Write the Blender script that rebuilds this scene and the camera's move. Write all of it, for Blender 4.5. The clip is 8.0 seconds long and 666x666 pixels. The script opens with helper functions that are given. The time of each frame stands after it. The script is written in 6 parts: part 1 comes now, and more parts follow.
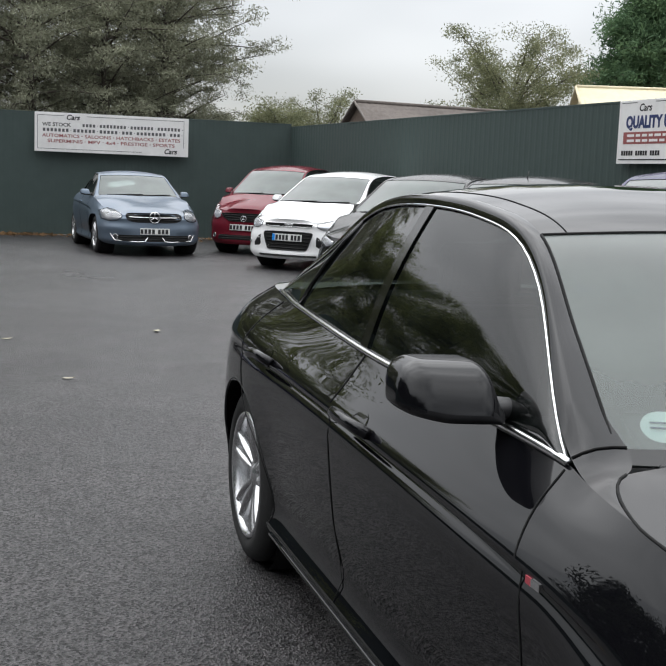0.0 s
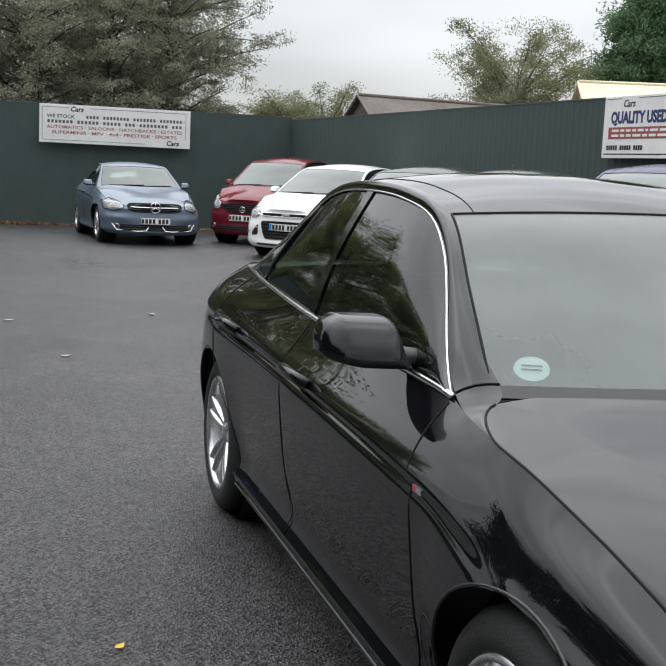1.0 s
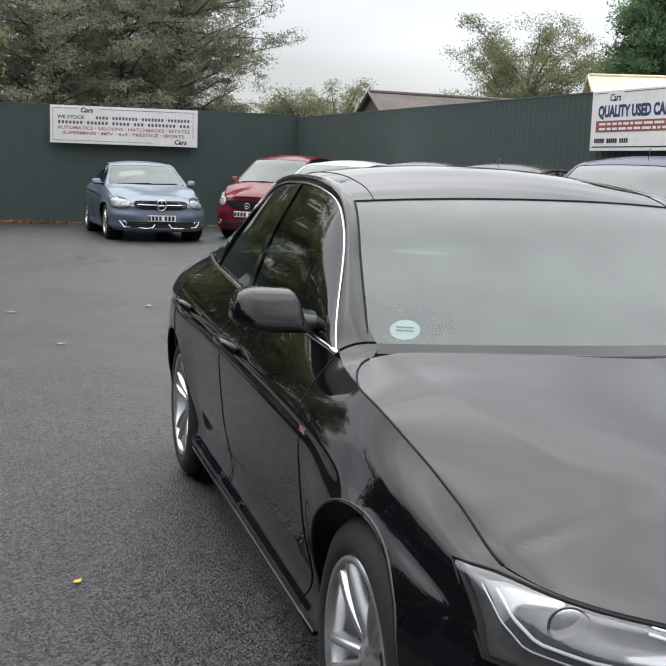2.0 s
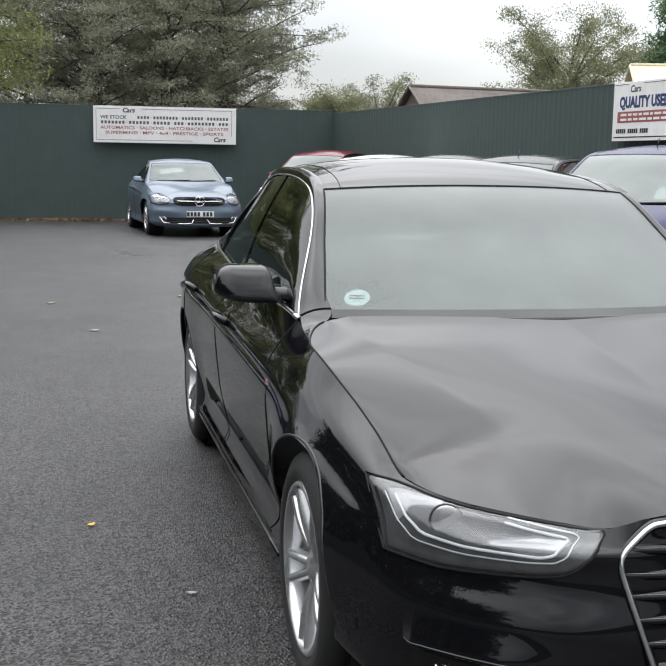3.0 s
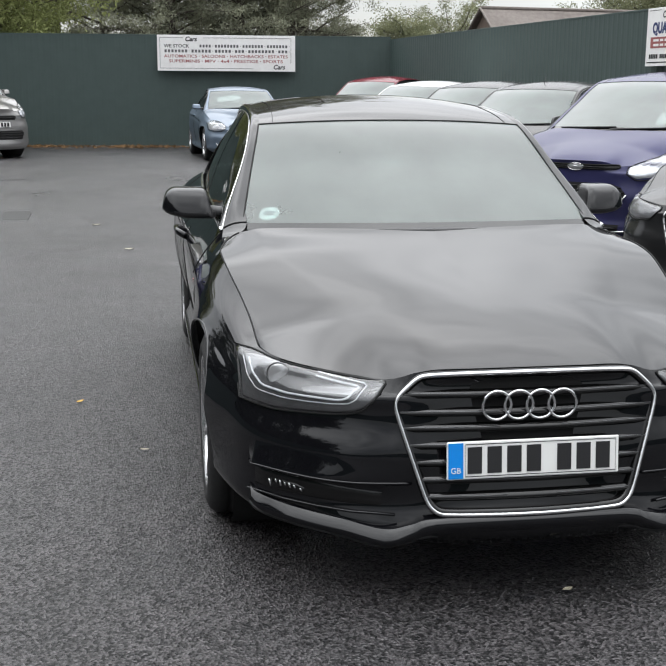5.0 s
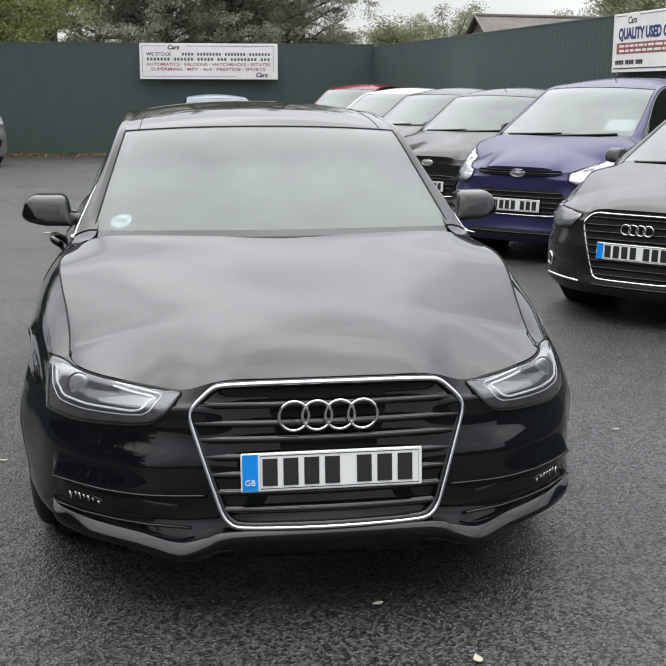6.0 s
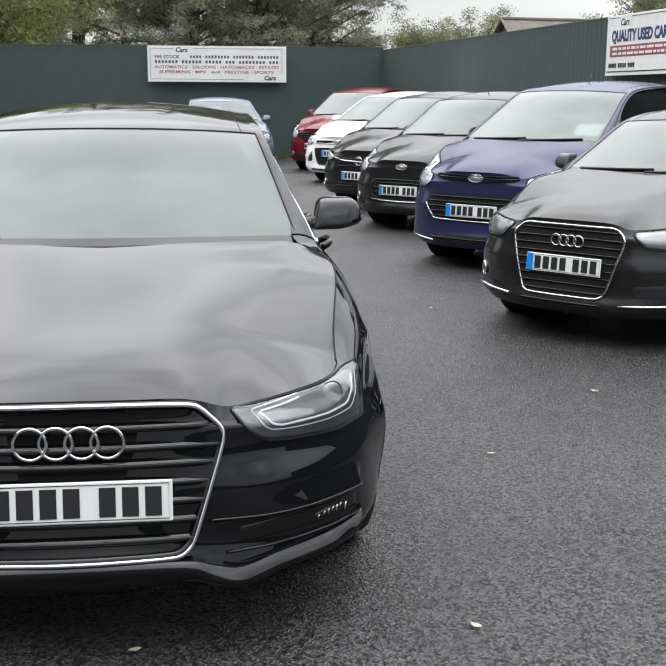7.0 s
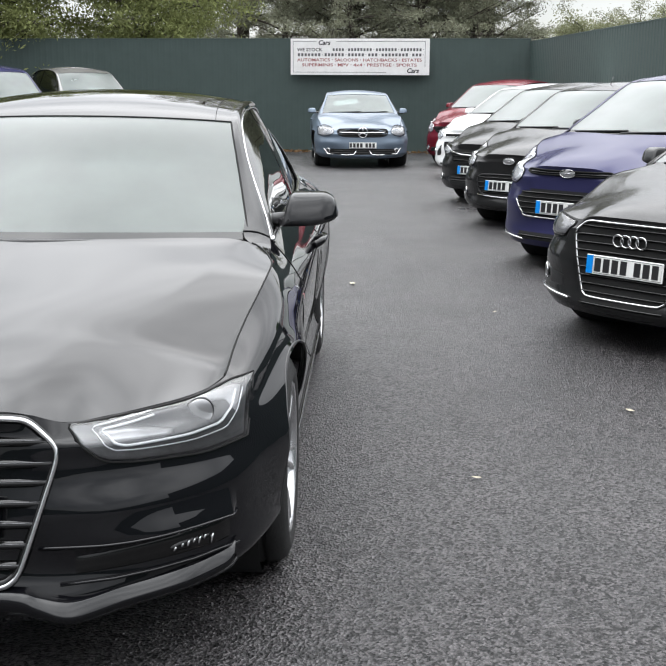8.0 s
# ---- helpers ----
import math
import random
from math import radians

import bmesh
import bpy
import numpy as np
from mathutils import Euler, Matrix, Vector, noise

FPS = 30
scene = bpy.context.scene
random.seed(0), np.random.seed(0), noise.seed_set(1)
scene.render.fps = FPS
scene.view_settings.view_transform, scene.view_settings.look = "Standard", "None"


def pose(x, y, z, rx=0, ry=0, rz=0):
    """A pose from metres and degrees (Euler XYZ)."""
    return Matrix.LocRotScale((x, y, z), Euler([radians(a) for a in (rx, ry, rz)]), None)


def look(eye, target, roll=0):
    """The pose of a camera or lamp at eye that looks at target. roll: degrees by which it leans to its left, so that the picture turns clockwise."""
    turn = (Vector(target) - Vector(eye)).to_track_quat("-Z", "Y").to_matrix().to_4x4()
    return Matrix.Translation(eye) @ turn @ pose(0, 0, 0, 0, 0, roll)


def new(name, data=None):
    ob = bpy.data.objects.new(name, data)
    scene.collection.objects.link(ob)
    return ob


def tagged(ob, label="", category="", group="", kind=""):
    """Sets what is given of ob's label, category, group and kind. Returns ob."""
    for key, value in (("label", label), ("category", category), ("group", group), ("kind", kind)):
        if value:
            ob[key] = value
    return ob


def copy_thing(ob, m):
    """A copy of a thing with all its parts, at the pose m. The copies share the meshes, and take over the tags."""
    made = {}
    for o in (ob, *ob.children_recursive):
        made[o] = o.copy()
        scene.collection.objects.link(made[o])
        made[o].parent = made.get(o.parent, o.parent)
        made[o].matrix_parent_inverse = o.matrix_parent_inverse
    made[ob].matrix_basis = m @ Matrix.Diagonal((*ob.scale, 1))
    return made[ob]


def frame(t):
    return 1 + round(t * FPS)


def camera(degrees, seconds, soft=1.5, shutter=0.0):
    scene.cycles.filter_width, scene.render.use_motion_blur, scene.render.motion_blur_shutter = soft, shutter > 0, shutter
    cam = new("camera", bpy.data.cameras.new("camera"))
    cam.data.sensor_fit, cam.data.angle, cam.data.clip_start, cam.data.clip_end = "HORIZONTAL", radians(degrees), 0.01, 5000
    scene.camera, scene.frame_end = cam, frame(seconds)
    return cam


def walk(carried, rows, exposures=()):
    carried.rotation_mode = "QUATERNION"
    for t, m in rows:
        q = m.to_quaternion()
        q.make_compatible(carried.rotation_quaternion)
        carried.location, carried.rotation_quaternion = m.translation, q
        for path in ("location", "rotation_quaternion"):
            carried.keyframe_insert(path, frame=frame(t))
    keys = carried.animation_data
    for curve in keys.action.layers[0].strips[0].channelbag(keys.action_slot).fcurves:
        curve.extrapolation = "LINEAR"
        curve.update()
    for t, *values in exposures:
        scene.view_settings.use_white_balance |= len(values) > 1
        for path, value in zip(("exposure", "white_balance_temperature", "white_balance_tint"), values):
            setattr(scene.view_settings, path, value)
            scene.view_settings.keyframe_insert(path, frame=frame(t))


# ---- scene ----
cam = camera(33.0, 8.0)
PATH = [
    (0, (-1.834, -0.306, 1.439), (-1.237, 1.584, 1.17), 2.3),
    (0.5, (-1.816, -0.541, 1.444), (-1.226, 1.35, 1.173), 2.6),
    (1, (-1.81, -0.821, 1.428), (-1.222, 1.07, 1.147), 2.7),
    (1.5, (-1.744, -1.102, 1.43), (-1.167, 0.792, 1.146), 2.3),
    (1.7, (-1.694, -1.215, 1.431), (-1.123, 0.68, 1.145), 2.2),
    (2.8, (-1.576, -1.848, 1.43), (-1.092, 0.07, 1.135), 1.1),
    (3, (-1.529, -1.971, 1.428), (-1.06, -0.049, 1.129), 1.0),
    (3.5, (-1.411, -2.228, 1.427), (-0.991, -0.296, 1.128), 1.0),
    (4, (-1.382, -2.531, 1.406), (-0.99, -0.6, 1.059), 1.2),
    (4.2, (-1.379, -2.655, 1.418), (-1.027, -0.733, 0.992), 1.1),
    (5.3, (-0.921, -3.03, 1.515), (-0.607, -1.102, 1.084), 0.2),
    (5.5, (-0.812, -3.057, 1.513), (-0.504, -1.127, 1.087), 0.0),
    (6, (-0.477, -2.995, 1.496), (-0.17, -1.064, 1.079), 0.2),
    (6.5, (-0.089, -2.918, 1.482), (0.19, -0.979, 1.079), 0.1),
    (7, (0.331, -2.812, 1.488), (0.571, -0.87, 1.077), 0.4),
    (7.5, (0.731, -2.603, 1.471), (0.872, -0.651, 1.055), 0.4),
    (8, (1.131, -2.465, 1.458), (1.074, -0.511, 1.036), 0.3),
]
walk(cam, [(t, look(eye, to, roll)) for t, eye, to, roll in PATH], exposures=((0, -0.10), (1.5, 0.02), (3.5, 0.25), (5.5, 0.30), (7.0, 0.36), (8.0, 0.55)))

# ---- world and light: a bright overcast sky with soft cloud ----
from mathutils.bvhtree import BVHTree

world = bpy.data.worlds.new("overcast_sky")
world.use_nodes = True
scene.world = world
wn, wl = world.node_tree.nodes, world.node_tree.links
wn.clear()
w_out, w_bg = wn.new("ShaderNodeOutputWorld"), wn.new("ShaderNodeBackground")
w_sky, w_tc = wn.new("ShaderNodeTexSky"), wn.new("ShaderNodeTexCoord")
w_sky.sky_type, w_sky.sun_disc = "NISHITA", False
w_sky.sun_elevation, w_sky.sun_rotation = radians(48), radians(10)
w_map, w_noise, w_ramp = wn.new("ShaderNodeMapping"), wn.new("ShaderNodeTexNoise"), wn.new("ShaderNodeValToRGB")
w_map.inputs["Scale"].default_value = (1.0, 1.0, 2.6)
w_noise.inputs["Scale"].default_value, w_noise.inputs["Detail"].default_value = 2.0, 3.0
w_noise.inputs["Roughness"].default_value = 0.5
w_ramp.color_ramp.elements[0].position, w_ramp.color_ramp.elements[0].color = 0.36, (0.66, 0.68, 0.70, 1)
w_ramp.color_ramp.elements[1].position, w_ramp.color_ramp.elements[1].color = 0.66, (1.22, 1.24, 1.265, 1)
w_sep, w_rise = wn.new("ShaderNodeSeparateXYZ"), wn.new("ShaderNodeMapRange")
w_rise.inputs["From Min"].default_value, w_rise.inputs["From Max"].default_value = 0.0, 1.0
w_rise.inputs["To Min"].default_value, w_rise.inputs["To Max"].default_value = 0.375, 2.62
w_mul, w_add = wn.new("ShaderNodeMixRGB"), wn.new("ShaderNodeMixRGB")
w_mul.blend_type, w_add.blend_type = "MULTIPLY", "ADD"
w_mul.inputs[0].default_value, w_add.inputs[0].default_value = 1.0, 0.012
wl.new(w_tc.outputs["Generated"], w_map.inputs["Vector"])
wl.new(w_map.outputs[0], w_noise.inputs["Vector"])
wl.new(w_noise.outputs["Fac"], w_ramp.inputs["Fac"])
wl.new(w_tc.outputs["Generated"], w_sep.inputs[0])
w_pow = wn.new("ShaderNodeMath")
w_pow.operation, w_pow.use_clamp, w_pow.inputs[1].default_value = "POWER", True, 1.5
w_pos = wn.new("ShaderNodeMath")
w_pos.operation, w_pos.inputs[1].default_value = "MAXIMUM", 0.0
wl.new(w_sep.outputs["Z"], w_pos.inputs[0])
wl.new(w_pos.outputs[0], w_pow.inputs[0])
wl.new(w_pow.outputs[0], w_rise.inputs["Value"])
wl.new(w_ramp.outputs["Color"], w_mul.inputs[1])
wl.new(w_rise.outputs[0], w_mul.inputs[2])
# the cloud is brighter round the hidden sun
w_dot, w_glow, w_lit = wn.new("ShaderNodeVectorMath"), wn.new("ShaderNodeMapRange"), wn.new("ShaderNodeMixRGB")
w_dot.operation, w_dot.inputs[1].default_value = "DOT_PRODUCT", (0.11, 0.66, 0.74)
w_glow.inputs["From Min"].default_value, w_glow.inputs["From Max"].default_value = -1.0, 1.0
w_glow.inputs["To Min"].default_value, w_glow.inputs["To Max"].default_value = 0.56, 1.14
w_lit.blend_type, w_lit.inputs[0].default_value = "MULTIPLY", 1.0
wl.new(w_tc.outputs["Generated"], w_dot.inputs[0])
wl.new(w_dot.outputs["Value"], w_glow.inputs["Value"])
wl.new(w_mul.outputs[0], w_lit.inputs[1])
wl.new(w_glow.outputs[0], w_lit.inputs[2])
wl.new(w_lit.outputs[0], w_add.inputs[1])
wl.new(w_sky.outputs["Color"], w_add.inputs[2])
wl.new(w_add.outputs[0], w_bg.inputs["Color"])
w_bg.inputs["Strength"].default_value = 1.45
wl.new(w_bg.outputs[0], w_out.inputs[0])

sun = new("sun", bpy.data.lights.new("sun", "SUN"))
sun.data.energy, sun.data.angle, sun.data.color = 0.5, radians(100), (1.0, 0.98, 0.95)
sun.rotation_euler = (radians(-42), 0, radians(-10))

# ---- materials ----


def material(name, color, rough=0.5, metal=0.0, coat=0.0, spec=0.5):
    m = bpy.data.materials.new(name)
    m.use_nodes = True
    b = m.node_tree.nodes["Principled BSDF"]
    b.inputs["Base Color"].default_value = (*color, 1)
    b.inputs["Roughness"].default_value, b.inputs["Metallic"].default_value = rough, metal
    b.inputs["Coat Weight"].default_value, b.inputs["Coat Roughness"].default_value = coat, 0.03
    b.inputs["Specular IOR Level"].default_value = spec
    return m


def node(m, kind, **inputs):
    n = m.node_tree.nodes.new(kind)
    for key, value in inputs.items():
        n.inputs[key.replace("_", " ")].default_value = value
    return n


def join(m, a, b):
    m.node_tree.links.new(a, b)


def textured(name, dark, light, rough, scale, bump=0.0, bump_scale=None, metal=0.0, big=None, rough_to=None, coat=0.0):
    """A surface that varies at two scales, with fine relief."""
    m = material(name, light, rough, metal, coat)
    b = m.node_tree.nodes["Principled BSDF"]
    tc = node(m, "ShaderNodeTexCoord")
    n1 = node(m, "ShaderNodeTexNoise", Scale=scale, Detail=8.0, Roughness=0.65)
    n2 = node(m, "ShaderNodeTexNoise", Scale=big or scale * 0.08, Detail=3.0)
    for n in (n1, n2):
        join(m, tc.outputs["Object"], n.inputs["Vector"])
    mix = node(m, "ShaderNodeMath")
    mix.operation = "ADD"
    join(m, n1.outputs["Fac"], mix.inputs[0])
    join(m, n2.outputs["Fac"], mix.inputs[1])
    ramp = node(m, "ShaderNodeValToRGB")
    ramp.color_ramp.elements[0].position, ramp.color_ramp.elements[0].color = 0.72 / 2, (*dark, 1)
    ramp.color_ramp.elements[1].position, ramp.color_ramp.elements[1].color = 1.3 / 2, (*light, 1)
    half = node(m, "ShaderNodeMath")
    half.operation, half.inputs[1].default_value = "MULTIPLY", 0.5
    join(m, mix.outputs[0], half.inputs[0])
    join(m, half.outputs[0], ramp.inputs["Fac"])
    join(m, ramp.outputs["Color"], b.inputs["Base Color"])
    if rough_to is not None:
        r = node(m, "ShaderNodeMapRange")
        r.inputs["From Min"].default_value, r.inputs["From Max"].default_value = 0.35, 0.65
        r.inputs["To Min"].default_value, r.inputs["To Max"].default_value = rough, rough_to
        join(m, n2.outputs["Fac"], r.inputs["Value"])
        join(m, r.outputs[0], b.inputs["Roughness"])
    if bump:
        nb = node(m, "ShaderNodeTexNoise", Scale=bump_scale or scale * 2, Detail=4.0)
        join(m, tc.outputs["Object"], nb.inputs["Vector"])
        bp = node(m, "ShaderNodeBump", Strength=bump, Distance=0.01)
        join(m, nb.outputs["Fac"], bp.inputs["Height"])
        join(m, bp.outputs[0], b.inputs["Normal"])
    return m


def paint(name, color, metal=0.0, rough=0.25, coat=1.0, film=0.05):
    """Car lacquer: colour under a clear coat, with the finest orange peel and a film of rain dust."""
    m = material(name, color, rough, metal, coat, 0.0)
    b = m.node_tree.nodes["Principled BSDF"]
    b.inputs["Coat IOR"].default_value = 1.45
    tc = node(m, "ShaderNodeTexCoord")
    n = node(m, "ShaderNodeTexNoise", Scale=9.0, Detail=6.0, Roughness=0.6)
    join(m, tc.outputs["Object"], n.inputs["Vector"])
    r = node(m, "ShaderNodeMapRange")
    r.inputs["From Min"].default_value, r.inputs["From Max"].default_value = 0.35, 0.75
    r.inputs["To Min"].default_value, r.inputs["To Max"].default_value = film * 0.6 - 0.03, film
    join(m, n.outputs["Fac"], r.inputs["Value"])
    join(m, r.outputs[0], b.inputs["Coat Roughness"])
    return m


def glass(name, tint, haze, haze_colour, ior=1.75, gloss_rough=0.02):
    """A thin pane: clear tinted body, a diffuse layer of dust and haze on it, and a Fresnel gloss."""
    m = bpy.data.materials.new(name)
    m.use_nodes = True
    nt = m.node_tree
    nt.nodes.clear()
    out = nt.nodes.new("ShaderNodeOutputMaterial")
    clear = node(m, "ShaderNodeBsdfTransparent", Color=(*tint, 1))
    dust = node(m, "ShaderNodeBsdfDiffuse", Color=(*haze_colour, 1))
    gloss = node(m, "ShaderNodeBsdfGlossy", Color=(1, 1, 1, 1), Roughness=gloss_rough)
    a, b = nt.nodes.new("ShaderNodeMixShader"), nt.nodes.new("ShaderNodeMixShader")
    fr = node(m, "ShaderNodeFresnel", IOR=ior)
    tc = node(m, "ShaderNodeTexCoord")
    n = node(m, "ShaderNodeTexNoise", Scale=3.0, Detail=5.0)
    join(m, tc.outputs["Object"], n.inputs["Vector"])
    r = node(m, "ShaderNodeMapRange")
    r.inputs["From Min"].default_value, r.inputs["From Max"].default_value = 0.3, 0.7
    r.inputs["To Min"].default_value, r.inputs["To Max"].default_value = haze * 0.75, haze * 1.25
    join(m, n.outputs["Fac"], r.inputs["Value"])
    join(m, r.outputs[0], a.inputs["Fac"])
    join(m, clear.outputs[0], a.inputs[1])
    join(m, dust.outputs[0], a.inputs[2])
    join(m, fr.outputs[0], b.inputs["Fac"])
    join(m, a.outputs[0], b.inputs[1])
    join(m, gloss.outputs[0], b.inputs[2])
    join(m, b.outputs[0], out.inputs["Surface"])
    return m


def leaves(name, dark, light, clump_scale=0.8):
    m = bpy.data.materials.new(name)
    m.use_nodes = True
    nt = m.node_tree
    b = nt.nodes["Principled BSDF"]
    b.inputs["Roughness"].default_value = 0.75
    b.inputs["Specular IOR Level"].default_value = 0.15
    geo = nt.nodes.new("ShaderNodeNewGeometry")
    ramp = nt.nodes.new("ShaderNodeValToRGB")
    ramp.color_ramp.elements[0].color, ramp.color_ramp.elements[1].color = (*dark, 1), (*light, 1)
    tc = node(m, "ShaderNodeTexCoord")
    clumps = node(m, "ShaderNodeTexNoise", Scale=clump_scale, Detail=3.0, Roughness=0.6)
    join(m, tc.outputs["Object"], clumps.inputs["Vector"])
    spread = node(m, "ShaderNodeMapRange")
    spread.inputs["From Min"].default_value, spread.inputs["From Max"].default_value = 0.33, 0.67
    join(m, clumps.outputs["Fac"], spread.inputs["Value"])
    tone = node(m, "ShaderNodeMixRGB")
    tone.inputs[0].default_value = 0.35
    join(m, spread.outputs[0], tone.inputs[1])
    join(m, geo.outputs["Random Per Island"], tone.inputs[2])
    join(m, tone.outputs[0], ramp.inputs["Fac"])
    join(m, ramp.outputs["Color"], b.inputs["Base Color"])
    tr = nt.nodes.new("ShaderNodeBsdfTranslucent")
    join(m, ramp.outputs["Color"], tr.inputs["Color"])
    mix, out = nt.nodes.new("ShaderNodeMixShader"), nt.nodes["Material Output"]
    mix.inputs["Fac"].default_value = 0.3
    join(m, b.outputs[0], mix.inputs[1])
    join(m, tr.outputs[0], mix.inputs[2])
    join(m, mix.outputs[0], out.inputs["Surface"])
    return m


M = {
    "black_paint": paint("black_paint", (0.0035, 0.0035, 0.0045)),
    "grey_black_paint": paint("grey_black_paint", (0.016, 0.016, 0.0165), 0.2, 0.4, 0.8, 0.2),
    "purple_blue_paint": paint("purple_blue_paint", (0.027, 0.027, 0.074), 0.3, 0.4, 0.6, 0.22),
    "steel_blue_paint": paint("steel_blue_paint", (0.118, 0.150, 0.192), 0.5, 0.4, 0.6, 0.16),
    "red_paint": paint("red_paint", (0.125, 0.011, 0.020), 0.1, 0.35, 0.7, 0.2),
    "white_paint": paint("white_paint", (0.80, 0.80, 0.80)),
    "silver_paint": paint("silver_paint", (0.20, 0.195, 0.19), 0.5, 0.3),
    "chrome": textured("chrome", (0.62, 0.62, 0.63), (0.78, 0.78, 0.79), 0.07, 12, metal=1.0),
    "satin_chrome": textured("satin_chrome", (0.66, 0.66, 0.67), (0.8, 0.8, 0.8), 0.16, 12, metal=1.0),
    "rim": textured("rim_alloy", (0.50, 0.50, 0.51), (0.66, 0.66, 0.67), 0.26, 14, metal=0.9),
    "rubber": textured("tyre_rubber", (0.006, 0.006, 0.006), (0.015, 0.015, 0.015), 0.78, 30, 0.25, 160),
    "plastic": textured("black_plastic", (0.008, 0.008, 0.009), (0.016, 0.016, 0.017), 0.42, 40, 0.1, 300),
    "gap": material("panel_gap", (0.002, 0.002, 0.002), 0.9),
    "well": material("wheel_well", (0.006, 0.006, 0.006), 0.95),
    "gloss_black": material("gloss_black", (0.004, 0.004, 0.004), 0.12),
    "interior": textured("dark_cabin_trim", (0.012, 0.012, 0.013), (0.03, 0.03, 0.031), 0.7, 25, 0.2),
    "seat": textured("seat_cloth", (0.02, 0.02, 0.021), (0.045, 0.045, 0.046), 0.85, 60, 0.3),
    # the screen hazes add sky reflection to the pale colour of the dust
    "screen": glass("windscreen_glass", (0.44, 0.53, 0.51), 0.28, (0.172, 0.215, 0.196), 1.57, 0.29),
    "bright_screen": glass("hazy_windscreen_glass", (0.44, 0.54, 0.52), 0.28, (0.180, 0.235, 0.215), 1.52, 0.29),
    "tinted": glass("side_glass", (0.10, 0.125, 0.115), 0.02, (0.10, 0.13, 0.12), 1.5),
    "lens": glass("lamp_lens", (0.94, 0.95, 0.96), 0.02, (0.5, 0.5, 0.5)),
    "lamp_silver": textured("lamp_reflector", (0.62, 0.63, 0.65), (0.82, 0.83, 0.85), 0.25, 40, metal=0.7),
    "lamp_dark": material("lamp_bezel", (0.045, 0.046, 0.05), 0.3, 0.4),
    "lamp_grey": textured("lamp_inner_shell", (0.22, 0.22, 0.23), (0.36, 0.36, 0.37), 0.3, 20, metal=0.6),
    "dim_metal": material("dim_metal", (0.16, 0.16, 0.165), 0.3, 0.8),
    "lamp_inner": textured("clear_lamp_shell", (0.05, 0.05, 0.053), (0.13, 0.13, 0.135), 0.32, 22, metal=0.5),
    "lamp_mid": textured("lamp_mirror_shell", (0.34, 0.34, 0.35), (0.56, 0.56, 0.57), 0.28, 26, metal=0.7),
    "led": material("led_tube", (0.82, 0.84, 0.86), 0.25),
    "plate": material("plate_white", (0.74, 0.74, 0.72), 0.35),
    "plate_blue": material("plate_blue", (0.0, 0.22, 0.68), 0.35),
    "ink": material("black_ink", (0.012, 0.012, 0.013), 0.5),
    "red_ink": material("faded_red_ink", (0.30, 0.085, 0.08), 0.5),
    "worn_ink": material("worn_black_ink", (0.10, 0.10, 0.105), 0.5),
    "navy_ink": material("navy_ink", (0.025, 0.04, 0.13), 0.5),
    "red_badge": material("red_badge", (0.40, 0.06, 0.08), 0.35),
    "paper": textured("sticker_paper", (0.60, 0.70, 0.68), (0.74, 0.80, 0.78), 0.6, 30),
    "sign": textured("sign_board", (0.72, 0.705, 0.69), (0.84, 0.83, 0.82), 0.45, 9, big=1.1),
    "fence": textured("green_coated_steel", (0.034, 0.054, 0.050), (0.047, 0.070, 0.065), 0.55, 3.0, big=0.5, rough_to=0.7),
    "bark": textured("bark", (0.035, 0.028, 0.022), (0.10, 0.085, 0.07), 0.9, 14, 0.6, 30),
    "tile": textured("weathered_roof_tile", (0.09, 0.075, 0.065), (0.19, 0.165, 0.15), 0.85, 5, 0.3),
    "terracotta": textured("terracotta", (0.20, 0.08, 0.06), (0.30, 0.13, 0.10), 0.8, 8, 0.2),
    "brick": textured("house_brick", (0.15, 0.11, 0.09), (0.25, 0.2, 0.17), 0.85, 7, 0.3),
    "cream": textured("cream_render", (0.60, 0.53, 0.36), (0.74, 0.67, 0.48), 0.75, 3, 0.1),
    "evergreen": leaves("evergreen_leaves", (0.125, 0.132, 0.098), (0.38, 0.39, 0.275), 0.7),
    "yellow_green": leaves("yellowing_leaves", (0.135, 0.155, 0.06), (0.31, 0.34, 0.135)),
    "grey_green": leaves("grey_green_leaves", (0.13, 0.145, 0.085), (0.30, 0.31, 0.18)),
    "hedge": leaves("hedge_leaves", (0.028, 0.038, 0.024), (0.08, 0.10, 0.06)),
    "pine": leaves("conifer_leaves", (0.05, 0.10, 0.055), (0.16, 0.25, 0.125)),
    "litter": leaves("fallen_leaves", (0.07, 0.04, 0.022), (0.28, 0.17, 0.08)),
    "pale_leaf": material("pale_leaf", (0.36, 0.33, 0.25), 0.6),
    "gold_leaf": material("gold_leaf", (0.55, 0.33, 0.04), 0.6),
}


